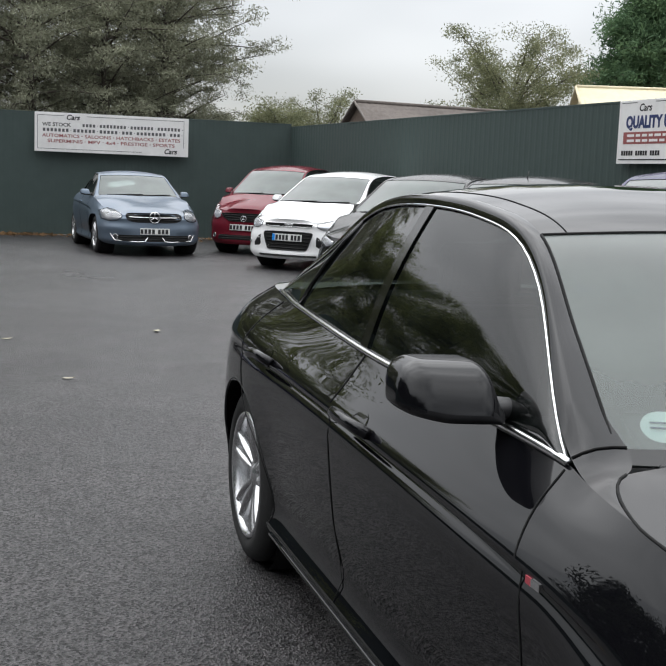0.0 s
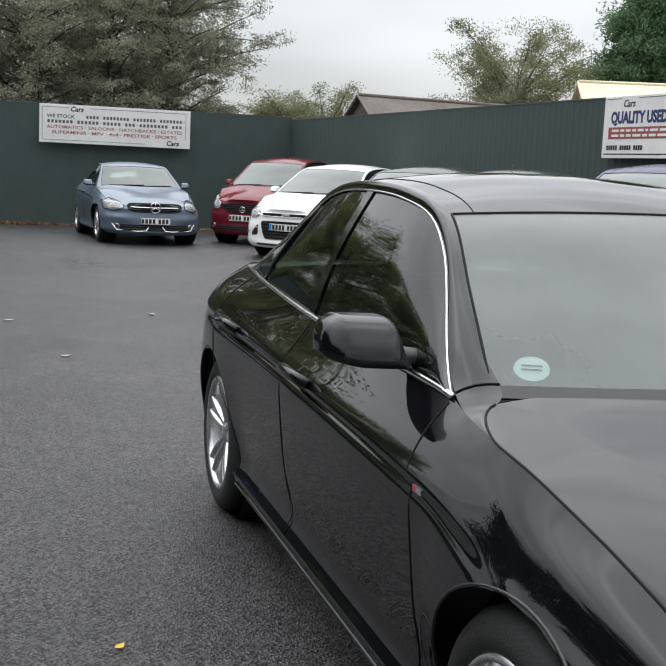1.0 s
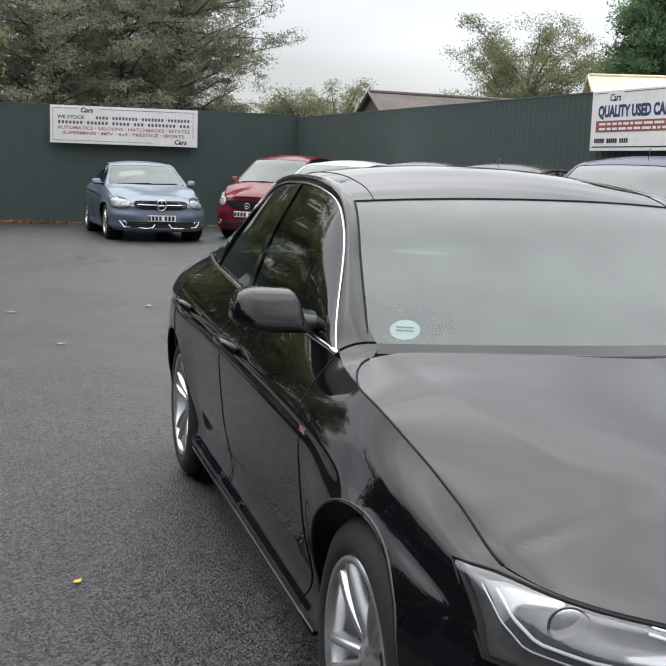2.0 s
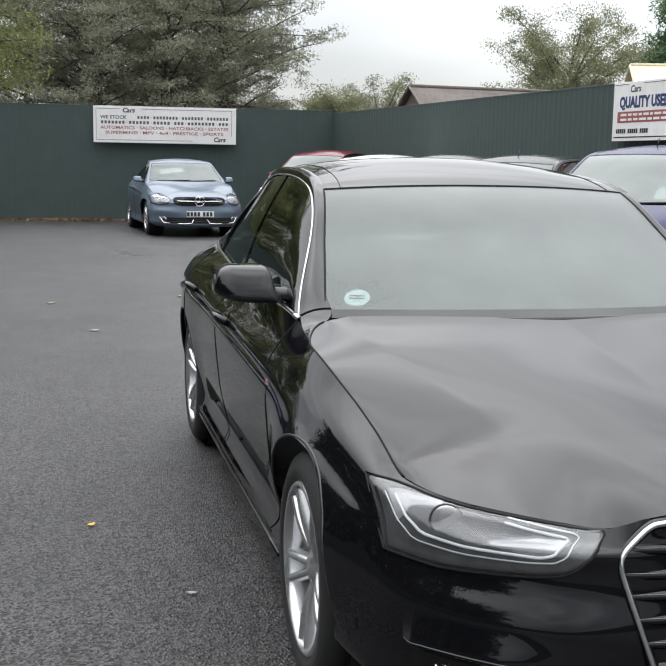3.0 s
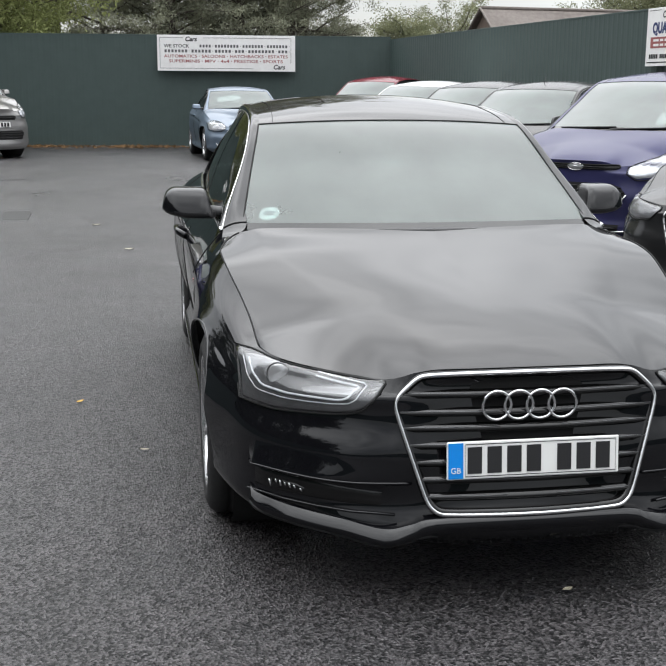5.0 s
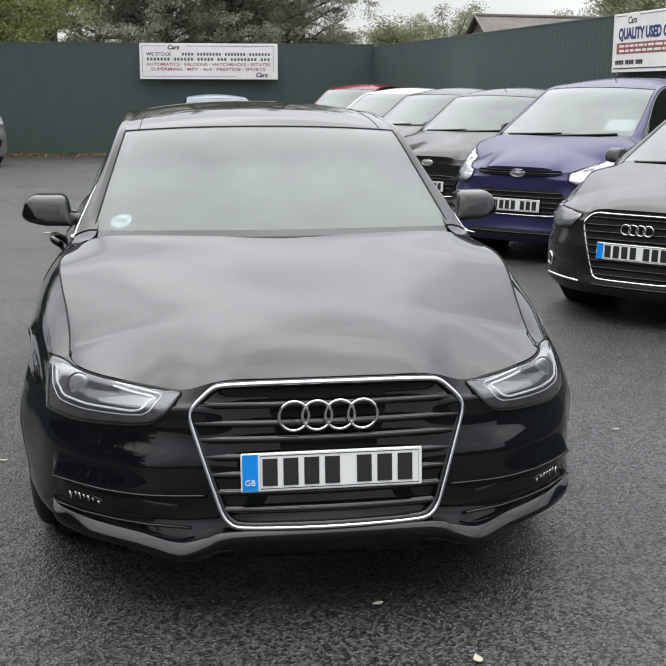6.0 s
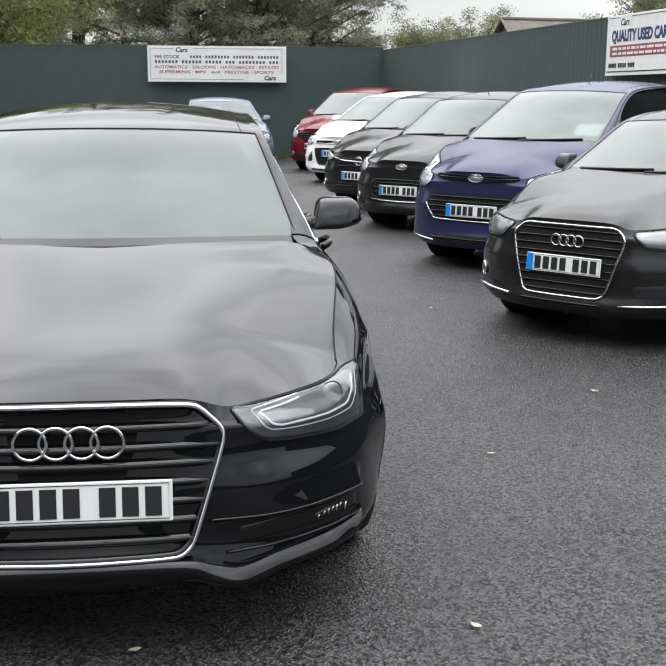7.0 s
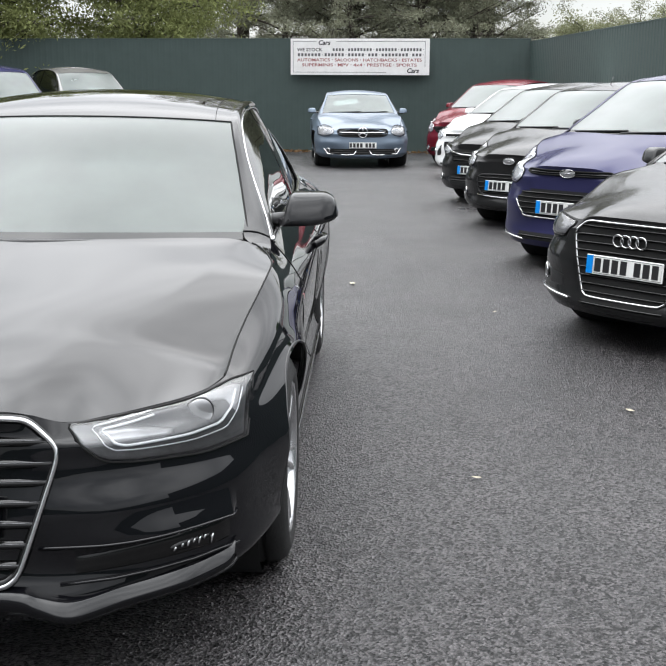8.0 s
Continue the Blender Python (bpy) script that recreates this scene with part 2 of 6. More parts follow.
def asphalt():
    m = material("wet_asphalt", (0.04, 0.04, 0.042), 0.4)
    b = m.node_tree.nodes["Principled BSDF"]
    tc = node(m, "ShaderNodeTexCoord")
    stones = node(m, "ShaderNodeTexVoronoi", Scale=112.0)
    grit = node(m, "ShaderNodeTexNoise", Scale=150.0, Detail=3.0, Roughness=0.7)
    patch = node(m, "ShaderNodeTexNoise", Scale=0.55, Detail=4.0, Roughness=0.55)
    stain = node(m, "ShaderNodeTexNoise", Scale=2.3, Detail=5.0, Roughness=0.6)
    for n in (stones, grit, patch, stain):
        join(m, tc.outputs["Object"], n.inputs["Vector"])
    hue = node(m, "ShaderNodeValToRGB")
    hue.color_ramp.elements[0].position, hue.color_ramp.elements[0].color = 0.28, (0.002, 0.002, 0.0022, 1)
    hue.color_ramp.elements[1].position, hue.color_ramp.elements[1].color = 0.82, (0.056, 0.050, 0.0525, 1)
    join(m, stones.outputs["Color"], hue.inputs["Fac"])
    shade = node(m, "ShaderNodeValToRGB")
    shade.color_ramp.elements[0].position, shade.color_ramp.elements[0].color = 0.35, (0.55, 0.55, 0.56, 1)
    shade.color_ramp.elements[1].position, shade.color_ramp.elements[1].color = 0.68, (1.1, 1.09, 1.08, 1)
    join(m, stain.outputs["Fac"], shade.inputs["Fac"])
    mul = node(m, "ShaderNodeMixRGB")
    mul.blend_type, mul.inputs[0].default_value = "MULTIPLY", 1.0
    join(m, hue.outputs["Color"], mul.inputs[1])
    join(m, shade.outputs["Color"], mul.inputs[2])
    fleck = node(m, "ShaderNodeValToRGB")
    fleck.color_ramp.elements[0].position, fleck.color_ramp.elements[0].color = 0.40, (0.22, 0.22, 0.23, 1)
    fleck.color_ramp.elements[1].position, fleck.color_ramp.elements[1].color = 0.62, (2.2, 2.17, 2.17, 1)
    join(m, grit.outputs["Fac"], fleck.inputs["Fac"])
    mix = node(m, "ShaderNodeMixRGB")
    mix.blend_type, mix.inputs[0].default_value = "MULTIPLY", 1.0
    join(m, mul.outputs[0], mix.inputs[1])
    join(m, fleck.outputs["Color"], mix.inputs[2])
    join(m, mix.outputs[0], b.inputs["Base Color"])
    wet = node(m, "ShaderNodeMapRange")
    wet.inputs["From Min"].default_value, wet.inputs["From Max"].default_value = 0.25, 0.75
    wet.inputs["To Min"].default_value, wet.inputs["To Max"].default_value = 0.25, 0.45
    join(m, patch.outputs["Fac"], wet.inputs["Value"])
    join(m, wet.outputs[0], b.inputs["Roughness"])
    add = node(m, "ShaderNodeMath")
    add.operation = "ADD"
    join(m, stones.outputs["Distance"], add.inputs[0])
    join(m, grit.outputs["Fac"], add.inputs[1])
    bp = node(m, "ShaderNodeBump", Strength=0.85, Distance=0.009)
    join(m, add.outputs[0], bp.inputs["Height"])
    join(m, bp.outputs[0], b.inputs["Normal"])
    # some stones stand dry and dull, others shine
    shine = node(m, "ShaderNodeMapRange")
    shine.inputs["From Min"].default_value, shine.inputs["From Max"].default_value = 0.25, 0.75
    shine.inputs["To Min"].default_value, shine.inputs["To Max"].default_value = 0.25, 1.0
    join(m, stones.outputs["Color"], shine.inputs["Value"])
    join(m, shine.outputs[0], b.inputs["Specular IOR Level"])
    # a film of rain between the stones
    b.inputs["Coat IOR"].default_value = 1.4
    film = node(m, "ShaderNodeMapRange")
    film.inputs["From Min"].default_value, film.inputs["From Max"].default_value = 0.3, 0.7
    film.inputs["To Min"].default_value, film.inputs["To Max"].default_value = 0.46, 0.22
    join(m, stain.outputs["Fac"], film.inputs["Value"])
    pools = node(m, "ShaderNodeMapRange")
    pools.inputs["From Min"].default_value, pools.inputs["From Max"].default_value = 0.3, 0.7
    pools.inputs["To Min"].default_value, pools.inputs["To Max"].default_value = 0.05, 1.5
    join(m, grit.outputs["Fac"], pools.inputs["Value"])
    wet_film = node(m, "ShaderNodeMath")
    wet_film.operation, wet_film.use_clamp = "MULTIPLY", True
    join(m, film.outputs[0], wet_film.inputs[0])
    join(m, pools.outputs[0], wet_film.inputs[1])
    join(m, wet_film.outputs[0], b.inputs["Coat Weight"])
    b.inputs["Coat Roughness"].default_value = 0.22
    soft = node(m, "ShaderNodeBump", Strength=0.42, Distance=0.008)
    join(m, add.outputs[0], soft.inputs["Height"])
    join(m, soft.outputs[0], b.inputs["Coat Normal"])
    return m


M["asphalt"] = asphalt()

# ---- mesh helpers ----


def mesh_from(name, verts, faces, mat, smooth=True):
    me = bpy.data.meshes.new(name)
    me.from_pydata([tuple(v) for v in verts], [], faces)
    me.materials.append(mat)
    if smooth:
        me.polygons.foreach_set("use_smooth", [True] * len(me.polygons))
    me.update()
    return me


def piece(name, data, parent, label=""):
    ob = new(name, data)
    ob.parent = parent
    return tagged(ob, label)


def shell(name, verts, faces, mat, parent, label="", smooth=True):
    return piece(name, mesh_from(name, verts, faces, mat, smooth), parent, label)


def part(name, bm, mat, parent, label="", smooth=False):
    me = bpy.data.meshes.new(name)
    bm.to_mesh(me)
    bm.free()
    me.materials.append(mat)
    if smooth:
        me.polygons.foreach_set("use_smooth", [True] * len(me.polygons))
    return piece(name, me, parent, label)


def thing(name, label, category, group="", kind="", at=None):
    ob = new(name)
    ob.empty_display_size = 0.2
    if at is not None:
        ob.matrix_world = at
    return tagged(ob, label, category, group, kind)


def box(x0, x1, y0, y1, z0, z1, bevel=0.0, segments=2):
    bm = bmesh.new()
    bmesh.ops.create_cube(bm, size=1)
    for v in bm.verts:
        v.co = Vector(((x0 + x1) / 2 + v.co.x * (x1 - x0), (y0 + y1) / 2 + v.co.y * (y1 - y0), (z0 + z1) / 2 + v.co.z * (z1 - z0)))
    if bevel:
        bmesh.ops.bevel(bm, geom=bm.edges[:], offset=bevel, segments=segments, affect="EDGES", profile=0.5)
    return bm


def grid_faces(nu, nv, closed_u=False, flip=False, base=0):
    faces = []
    for i in range(nu if closed_u else nu - 1):
        for j in range(nv - 1):
            a, b = base + i * nv + j, base + ((i + 1) % nu) * nv + j
            f = (a, b, b + 1, a + 1)
            faces.append(f[::-1] if flip else f)
    return faces


def tube(points, radius, segments=6, closed=False, flat=1.0):
    """Vertices and faces of a round bar along points; flat squeezes it along z."""
    pts = [Vector(p) for p in points]
    n = len(pts)
    verts, faces = [], []
    up = Vector((0, 0, 1))
    for i, p in enumerate(pts):
        a = pts[(i - 1) % n] if closed or i else p
        b = pts[(i + 1) % n] if closed or i < n - 1 else p
        d = (b - a).normalized() if (b - a).length > 1e-9 else Vector((0, 1, 0))
        side = d.cross(up)
        side = side.normalized() if side.length > 0.05 else d.cross(Vector((1, 0, 0))).normalized()
        over = side.cross(d)
        for k in range(segments):
            t = 2 * math.pi * k / segments
            verts.append(p + side * (math.cos(t) * radius) + over * (math.sin(t) * radius * flat))
    for i in range(n if closed else n - 1):
        for k in range(segments):
            a, b = i * segments, ((i + 1) % n) * segments
            faces.append((a + k, a + (k + 1) % segments, b + (k + 1) % segments, b + k))
    if not closed:
        faces.append(tuple(range(segments))[::-1])
        faces.append(tuple((n - 1) * segments + k for k in range(segments)))
    return verts, faces


def ring(centre, radius, thick, axis="y", n=28, m=8):
    c = Vector(centre)
    out = []
    for i in range(n):
        t = 2 * math.pi * i / n
        u, v = math.cos(t) * radius, math.sin(t) * radius
        out.append(c + (Vector((u, 0, v)) if axis == "y" else Vector((0, u, v)) if axis == "x" else Vector((u, v, 0))))
    verts, faces = [], []
    for i in range(n):
        out_dir = (out[i] - c).normalized()
        ax = Vector((0, 1, 0)) if axis == "y" else Vector((1, 0, 0)) if axis == "x" else Vector((0, 0, 1))
        for k in range(m):
            t = 2 * math.pi * k / m
            verts.append(out[i] + out_dir * (math.cos(t) * thick) + ax * (math.sin(t) * thick))
    for i in range(n):
        for k in range(m):
            a, b = i * m, ((i + 1) % n) * m
            faces.append((a + k, a + (k + 1) % m, b + (k + 1) % m, b + k))
    return verts, faces


def lathe(profile, n=40, axis="x"):
    """Turns (along, radius) pairs about the x axis."""
    verts, faces = [], []
    for i in range(n):
        t = 2 * math.pi * i / n
        for a, r in profile:
            verts.append(Vector((a, math.cos(t) * r, math.sin(t) * r)))
    faces = grid_faces(n, len(profile), True)
    return verts, faces


def smooth_line(knots):
    """A smooth function through (y, value) knots."""
    ys, vs = np.array([k[0] for k in knots], float), np.array([k[1] for k in knots], float)
    slopes = np.gradient(vs, ys) if len(ys) > 2 else np.full(len(ys), (vs[-1] - vs[0]) / (ys[-1] - ys[0]))
    for i in range(1, len(ys) - 1):
        a, b = (vs[i] - vs[i - 1]) / (ys[i] - ys[i - 1]), (vs[i + 1] - vs[i]) / (ys[i + 1] - ys[i])
        slopes[i] = 0 if a * b <= 0 else 2 * a * b / (a + b)

    def value(y):
        y = min(max(y, ys[0]), ys[-1])
        i = min(int(np.searchsorted(ys, y, side="right")) - 1, len(ys) - 2)
        h = ys[i + 1] - ys[i]
        t = (y - ys[i]) / h
        return float(vs[i] * (1 + 2 * t) * (1 - t) ** 2 + slopes[i] * h * t * (1 - t) ** 2 + vs[i + 1] * t * t * (3 - 2 * t) + slopes[i + 1] * h * t * t * (t - 1))

    return value


def spline(points, per):
    """Catmull-Rom through points, per steps for each span."""
    p = [np.array(q, float) for q in points]
    p = [2 * p[0] - p[1]] + p + [2 * p[-1] - p[-2]]
    out = []
    for i in range(1, len(p) - 2):
        for s in range(per):
            t = s / per
            out.append(0.5 * (2 * p[i] + (p[i + 1] - p[i - 1]) * t + (2 * p[i - 1] - 5 * p[i] + 4 * p[i + 1] - p[i + 2]) * t * t + (3 * p[i] - p[i - 1] - 3 * p[i + 1] + p[i + 2]) * t ** 3))
    out.append(p[-2])
    return out


# ---- cars ----
# One body scheme: rails run round the half plan from the nose to the tail; each has an inset from the widest outline and a height.
UNDER_EDGE_INSET = [(0, 0.03), (0.3, 0.03), (0.6, 0.06), (1.3, 0.06), (3.3, 0.06), (4.7, 0.06)]
UNDER_EDGE_HEIGHT = [(0, 0.185), (0.3, 0.20), (0.6, 0.22), (1.3, 0.19), (3.3, 0.19), (4.2, 0.25), (4.7, 0.28)]
SILL_INSET = [(0, -0.012), (0.1, -0.01), (0.3, -0.025), (0.5, -0.01), (1.3, 0.028), (3.3, 0.028), (4.7, 0.01)]
SILL_HEIGHT = [(0, 0.235), (0.3, 0.262), (0.6, 0.27), (1.3, 0.235), (3.3, 0.235), (4.7, 0.33)]
LOWER_DOOR_INSET = [(0, 0.02), (0.05, 0.012), (0.3, -0.018), (0.5, -0.012), (0.7, -0.024), (1.0, -0.020), (1.4, 0.056), (3.2, 0.058), (3.7, 0.015), (4.7, 0.0)]
LOWER_DOOR_HEIGHT = [(0, 0.31), (0.3, 0.35), (0.6, 0.34), (1.3, 0.32), (3.3, 0.32), (4.7, 0.42)]
DOOR_BELLY_INSET = [(0, 0.055), (0.045, 0.008), (0.1, -0.012), (0.3, -0.018), (0.45, -0.012), (0.65, -0.028), (1.0, -0.030), (1.4, 0.018), (3.2, 0.020), (3.7, -0.010), (4.7, 0.0)]
DOOR_BELLY_HEIGHT = [(0, 0.44), (0.3, 0.465), (0.6, 0.48), (1.3, 0.50), (3.3, 0.50), (4.7, 0.55)]
SCALLOP_FOOT_INSET = [(0, 0.075), (0.05, 0.028), (0.12, 0.018), (0.3, 0.012), (0.62, 0.004), (0.95, -0.020), (1.4, 0.0), (1.9, -0.001), (3.0, -0.001), (3.6, -0.012), (4.7, 0.015)]
SCALLOP_FOOT_HEIGHT = [(0, 0.53), (0.3, 0.535), (0.9, 0.62), (1.4, 0.685), (2.4, 0.726), (3.4, 0.742), (4.2, 0.73), (4.7, 0.68)]
SCALLOP_INSET = [(0, 0.086), (0.05, 0.036), (0.12, 0.028), (0.3, 0.024), (0.62, 0.026), (0.95, -0.003), (1.35, 0.013), (1.9, 0.019), (3.0, 0.019), (3.6, 0.004), (4.7, 0.025)]
SCALLOP_HEIGHT = [(0, 0.578), (0.3, 0.575), (0.9, 0.672), (1.4, 0.742), (2.4, 0.778), (3.4, 0.80), (4.2, 0.82), (4.7, 0.79)]
CREASE_INSET = [(0, 0.095), (0.06, 0.035), (0.35, 0.028), (0.62, 0.048), (0.95, 0.018), (1.3, 0.0), (1.6, -0.003), (3.4, -0.003), (4.7, 0.03)]
CREASE_HEIGHT = [(0, 0.62), (0.4, 0.612), (0.9, 0.71), (1.4, 0.766), (2.4, 0.802), (3.4, 0.826), (4.2, 0.85), (4.7, 0.85)]
SHOULDER_INSET = [(0, 0.10), (0.06, 0.05), (0.3, 0.048), (0.62, 0.078), (0.9, 0.058), (1.1, 0.044), (1.4, 0.048), (3.4, 0.055), (4.2, 0.07), (4.7, 0.04)]
SHOULDER_HEIGHT = [(0, 0.662), (0.055, 0.632), (0.4, 0.66), (0.9, 0.775), (1.4, 0.85), (2, 0.865), (3.4, 0.90), (4.2, 0.93), (4.7, 0.92)]
WAIST_INSET = [(0, 0.082), (0.2, 0.07), (0.455, 0.105), (0.68, 0.130), (0.92, 0.112), (1.08, 0.10), (1.25, 0.102), (1.40, 0.112), (1.52, 0.118), (2.5, 0.11), (3.5, 0.145), (3.93, 0.19), (4.4, 0.16), (4.7, 0.07)]
WAIST_HEIGHT = [(0, 0.70), (0.022, 0.694), (0.055, 0.664), (0.085, 0.669), (0.12, 0.677), (0.22, 0.686), (0.455, 0.692), (0.68, 0.76), (0.92, 0.838), (1.08, 0.88), (1.25, 0.902), (1.40, 0.915), (1.52, 0.936), (2.5, 0.958), (3.93, 1.0), (4.4, 1.0), (4.7, 0.97)]
RAILS = ((UNDER_EDGE_INSET, UNDER_EDGE_HEIGHT), (SILL_INSET, SILL_HEIGHT), (LOWER_DOOR_INSET, LOWER_DOOR_HEIGHT), (DOOR_BELLY_INSET, DOOR_BELLY_HEIGHT), (SCALLOP_FOOT_INSET, SCALLOP_FOOT_HEIGHT), (SCALLOP_INSET, SCALLOP_HEIGHT), (CREASE_INSET, CREASE_HEIGHT), (SHOULDER_INSET, SHOULDER_HEIGHT), (WAIST_INSET, WAIST_HEIGHT))
# Where the bonnet meets the wing, from the lamp to the door: y, x.
SEAM = ((0.44, 0.748), (0.60, 0.756), (0.755, 0.774), (0.93, 0.801), (1.08, 0.818), (1.18, 0.822), (1.30, 0.812), (1.42, 0.800), (1.52, 0.794))
# The upper edge of screen, roof and rear screen, from the scuttle corner to the tail: x, y, z, and how far the middle lies ahead and above.
EDGE = ((0.722, 1.44, 0.945, -0.17, 0.012), (0.656, 1.75, 1.147, -0.13, 0.018), (0.592, 2.05, 1.332, -0.10, 0.022), (0.566, 2.38, 1.392, -0.04, 0.048), (0.56, 2.75, 1.408, 0.0, 0.050), (0.552, 3.08, 1.392, 0.03, 0.048), (0.54, 3.36, 1.335, 0.07, 0.045), (0.565, 3.70, 1.185, 0.09, 0.02), (0.60, 4.02, 1.03, 0.10, -0.005))


class Car:
    """A car in its own frame: the nose at y = 0, the tail towards +y, seen from the front x runs to the viewer's right."""

    def __init__(self, name, label, at, colour, length=4.7, half=0.912, tall=1.43, lip=0.695, scuttle=(1.44, 0.945), top=(2.05, 1.332), roof_end=3.36, tail=4.02, belt=None, axles=(0.92, 3.728), tyre=0.327, nose=0.92, fine=1.0, group="cars in the yard", rise=0.055):
        self.root = thing(name, label, "car", group, "", at)
        self.paint, self.half, self.length, self.axles, self.tyre, self.fine = colour, half, length, axles, tyre, fine
        self.ys = ([0, 0.455, 1.44, 2.05, 3.36, 4.02, 4.7], [0, 0.455 * nose / 0.92, scuttle[0], top[0], roof_end, tail, length])
        ride = (lip - 0.2) / 0.495
        self.zs = ([0, 0.19, 0.45, 0.69, 0.945, 1.332, 1.43], [0, 0.19, 0.19 + 0.26 * ride, lip, scuttle[1], top[1], tall])
        self.k, self.nose = half / 0.912, nose
        self.trims, self.bonnet_rise = {}, rise
        self.build_shell()

    def my(self, y):
        return float(np.interp(y, *self.ys))

    def mz(self, z):
        return float(np.interp(z, *self.zs))

    def build_shell(self):
        f = self.fine
        nf, ns, nr, m = int(36 * f), int(120 * f), int(18 * f), max(2, int(5 * f))
        rear = 0.98
        hero_nose, hero_tail = 0.92, 3.72
        plan = []
        for i in range(nf):
            t = 0.5 * math.pi * i / nf
            plan.append((math.sin(t) ** (2 / 2.55), hero_nose * (1 - math.cos(t) ** (2 / 2.7))))
        for i in range(ns):
            plan.append((1.0, hero_nose + (hero_tail - hero_nose) * i / ns))
        for i in range(nr + 1):
            t = 0.5 * math.pi * i / nr
            plan.append((max(math.cos(t), 0.0) ** (2 / 2.6), hero_tail + rear * math.sin(t) ** (2 / 2.6)))
        pts = np.array([(x * self.half, self.my(y)) for x, y in plan])
        tan = np.gradient(pts, axis=0)
        tan[0], tan[-1] = (1, 0), (-1, 0)
        tan /= np.linalg.norm(tan, axis=1)[:, None] + 1e-12
        out = np.stack([tan[:, 1], -tan[:, 0]], 1)
        rails = []
        for inset, height in RAILS:
            fi, fz = smooth_line(inset), smooth_line(height)
            q = np.array([[*(p - o * fi(y) * self.k), self.mz(fz(y))] for p, o, (_, y) in zip(pts, out, plan)])
            q[:, 0] = np.maximum(q[:, 0], 0)
            q[0, 0] = q[-1, 0] = 0
            rails.append(q)
        seam = smooth_line(SEAM)
        lo_y, hi_y = self.my(0.44), self.my(1.52)
        for p in rails[-1]:
            if lo_y < p[1] < hi_y and p[0] > 0.5 * self.half:
                y = float(np.interp(p[1], self.ys[1], self.ys[0]))
                w = min(1.0, (y - 0.44) / 0.06, (1.52 - y) / 0.06)
                p[0] = p[0] * (1 - w) + seam(y) * self.k * w
        self.rails, self.plan = rails, np.array(plan)
        n = len(plan)
        cols = [np.array(spline([r[i] for r in rails], m)) for i in range(n)]
        nv = len(cols[0])
        loop = [(i, 1) for i in range(n)] + [(i, -1) for i in range(n - 2, 0, -1)]
        verts = [Vector((c[0] * s, c[1], c[2])) for i, s in loop for c in cols[i]]
        faces = grid_faces(len(loop), nv, True, True)
        keep, cut = [], set()
        radius = self.tyre + 0.035
        # wings swell round the wheel arches
        for v in verts:
            if abs(v.x) > 0.5 * self.half and 0.3 < v.z < 0.82:
                a = min(self.axles, key=lambda q: abs(v.y - q))
                r = math.hypot(v.y - a, v.z - self.tyre)
                fade = min(1.0, (v.z - 0.3) / 0.16, (0.82 - v.z) / 0.24, max(0.0, (v.y - 0.4) / 0.3))
                v.x += math.copysign((0.013 if a < 2 else 0.004) * fade * math.exp(-((r - radius) / 0.17) ** 2), v.x)
        for fc in faces:
            c = sum((verts[v] for v in fc), Vector()) / 4
            hole = abs(c.x) > 0.5 * self.half and any((c.y - a) ** 2 + (c.z - self.tyre) ** 2 < radius ** 2 for a in self.axles)
            if hole:
                cut.update(fc)
            else:
                keep.append(fc)
        rim = cut & {v for fc in keep for v in fc}
        self.tree = BVHTree.FromPolygons(verts, faces)
        for v in rim:
            a = min(self.axles, key=lambda q: abs(verts[v].y - q))
            d = Vector((0, verts[v].y - a, verts[v].z - self.tyre))
            d = d.normalized() * radius
            sgn = 1 if verts[v].x > 0 else -1
            hit, _, _, _ = self.tree.ray_cast(Vector((3 * sgn, a + d.y, self.tyre + d.z)), Vector((-sgn, 0, 0)))
            verts[v] = Vector((hit.x if hit and abs(hit.x) > 0.5 * self.half else verts[v].x, a + d.y, self.tyre + d.z))
        # panels
        marks = [self.my(v) for v in (0.44, 1.5, 2.66, 3.72)]
        groups = {}
        for fc in keep:
            c = sum((verts[v] for v in fc), Vector()) / 4
            side = "a" if c.x < 0 else "b"
            if c.y < marks[0] or (c.y < self.axles[0] - 0.2 and c.z < self.mz(0.57)):
                key = ("front_bumper", "")
            elif c.z < 0.245 and c.y < marks[3] and c.y > marks[1] - 0.4:
                key = ("sill", side)
            elif c.y < marks[1]:
                key = ("front_wing", side)
            elif c.y < marks[2]:
                key = ("front_door", side)
            elif c.y < marks[3]:
                key = ("rear_door", side)
            elif c.y < self.my(4.25):
                key = ("rear_wing", side)
            else:
                key = ("rear_bumper", "")
            groups.setdefault(key, []).append(fc)
        self.panels = {}
        for key, fcs in groups.items():
            used = sorted({v for fc in fcs for v in fc})
            where = {v: i for i, v in enumerate(used)}
            self.panels[key] = shell(key[0], [verts[v] for v in used], [tuple(where[v] for v in fc) for fc in fcs], self.paint, self.root)
        # wheel wells and floor
        for a in self.axles:
            for s in (-1, 1):
                prof = [(s * (self.half - 0.085), radius), (s * (self.half - 0.33), radius), (s * (self.half - 0.33), 0.02)]
                v, fcs = lathe(prof, 36)
                shell("wheel_arch_liner", [p + Vector((0, a, self.tyre)) for p in v], fcs, M["well"], self.root)
        under = [Vector((c[0] * s, c[1], c[2] + 0.03)) for i, s in loop[:: max(1, int(3 * f))] for c in [cols[i][0] * (0.9, 1, 1)]]
        bm = bmesh.new()
        bm.faces.new([bm.verts.new(p) for p in under])
        part("underbody", bm, M["well"], self.root)
        self.build_top(m)

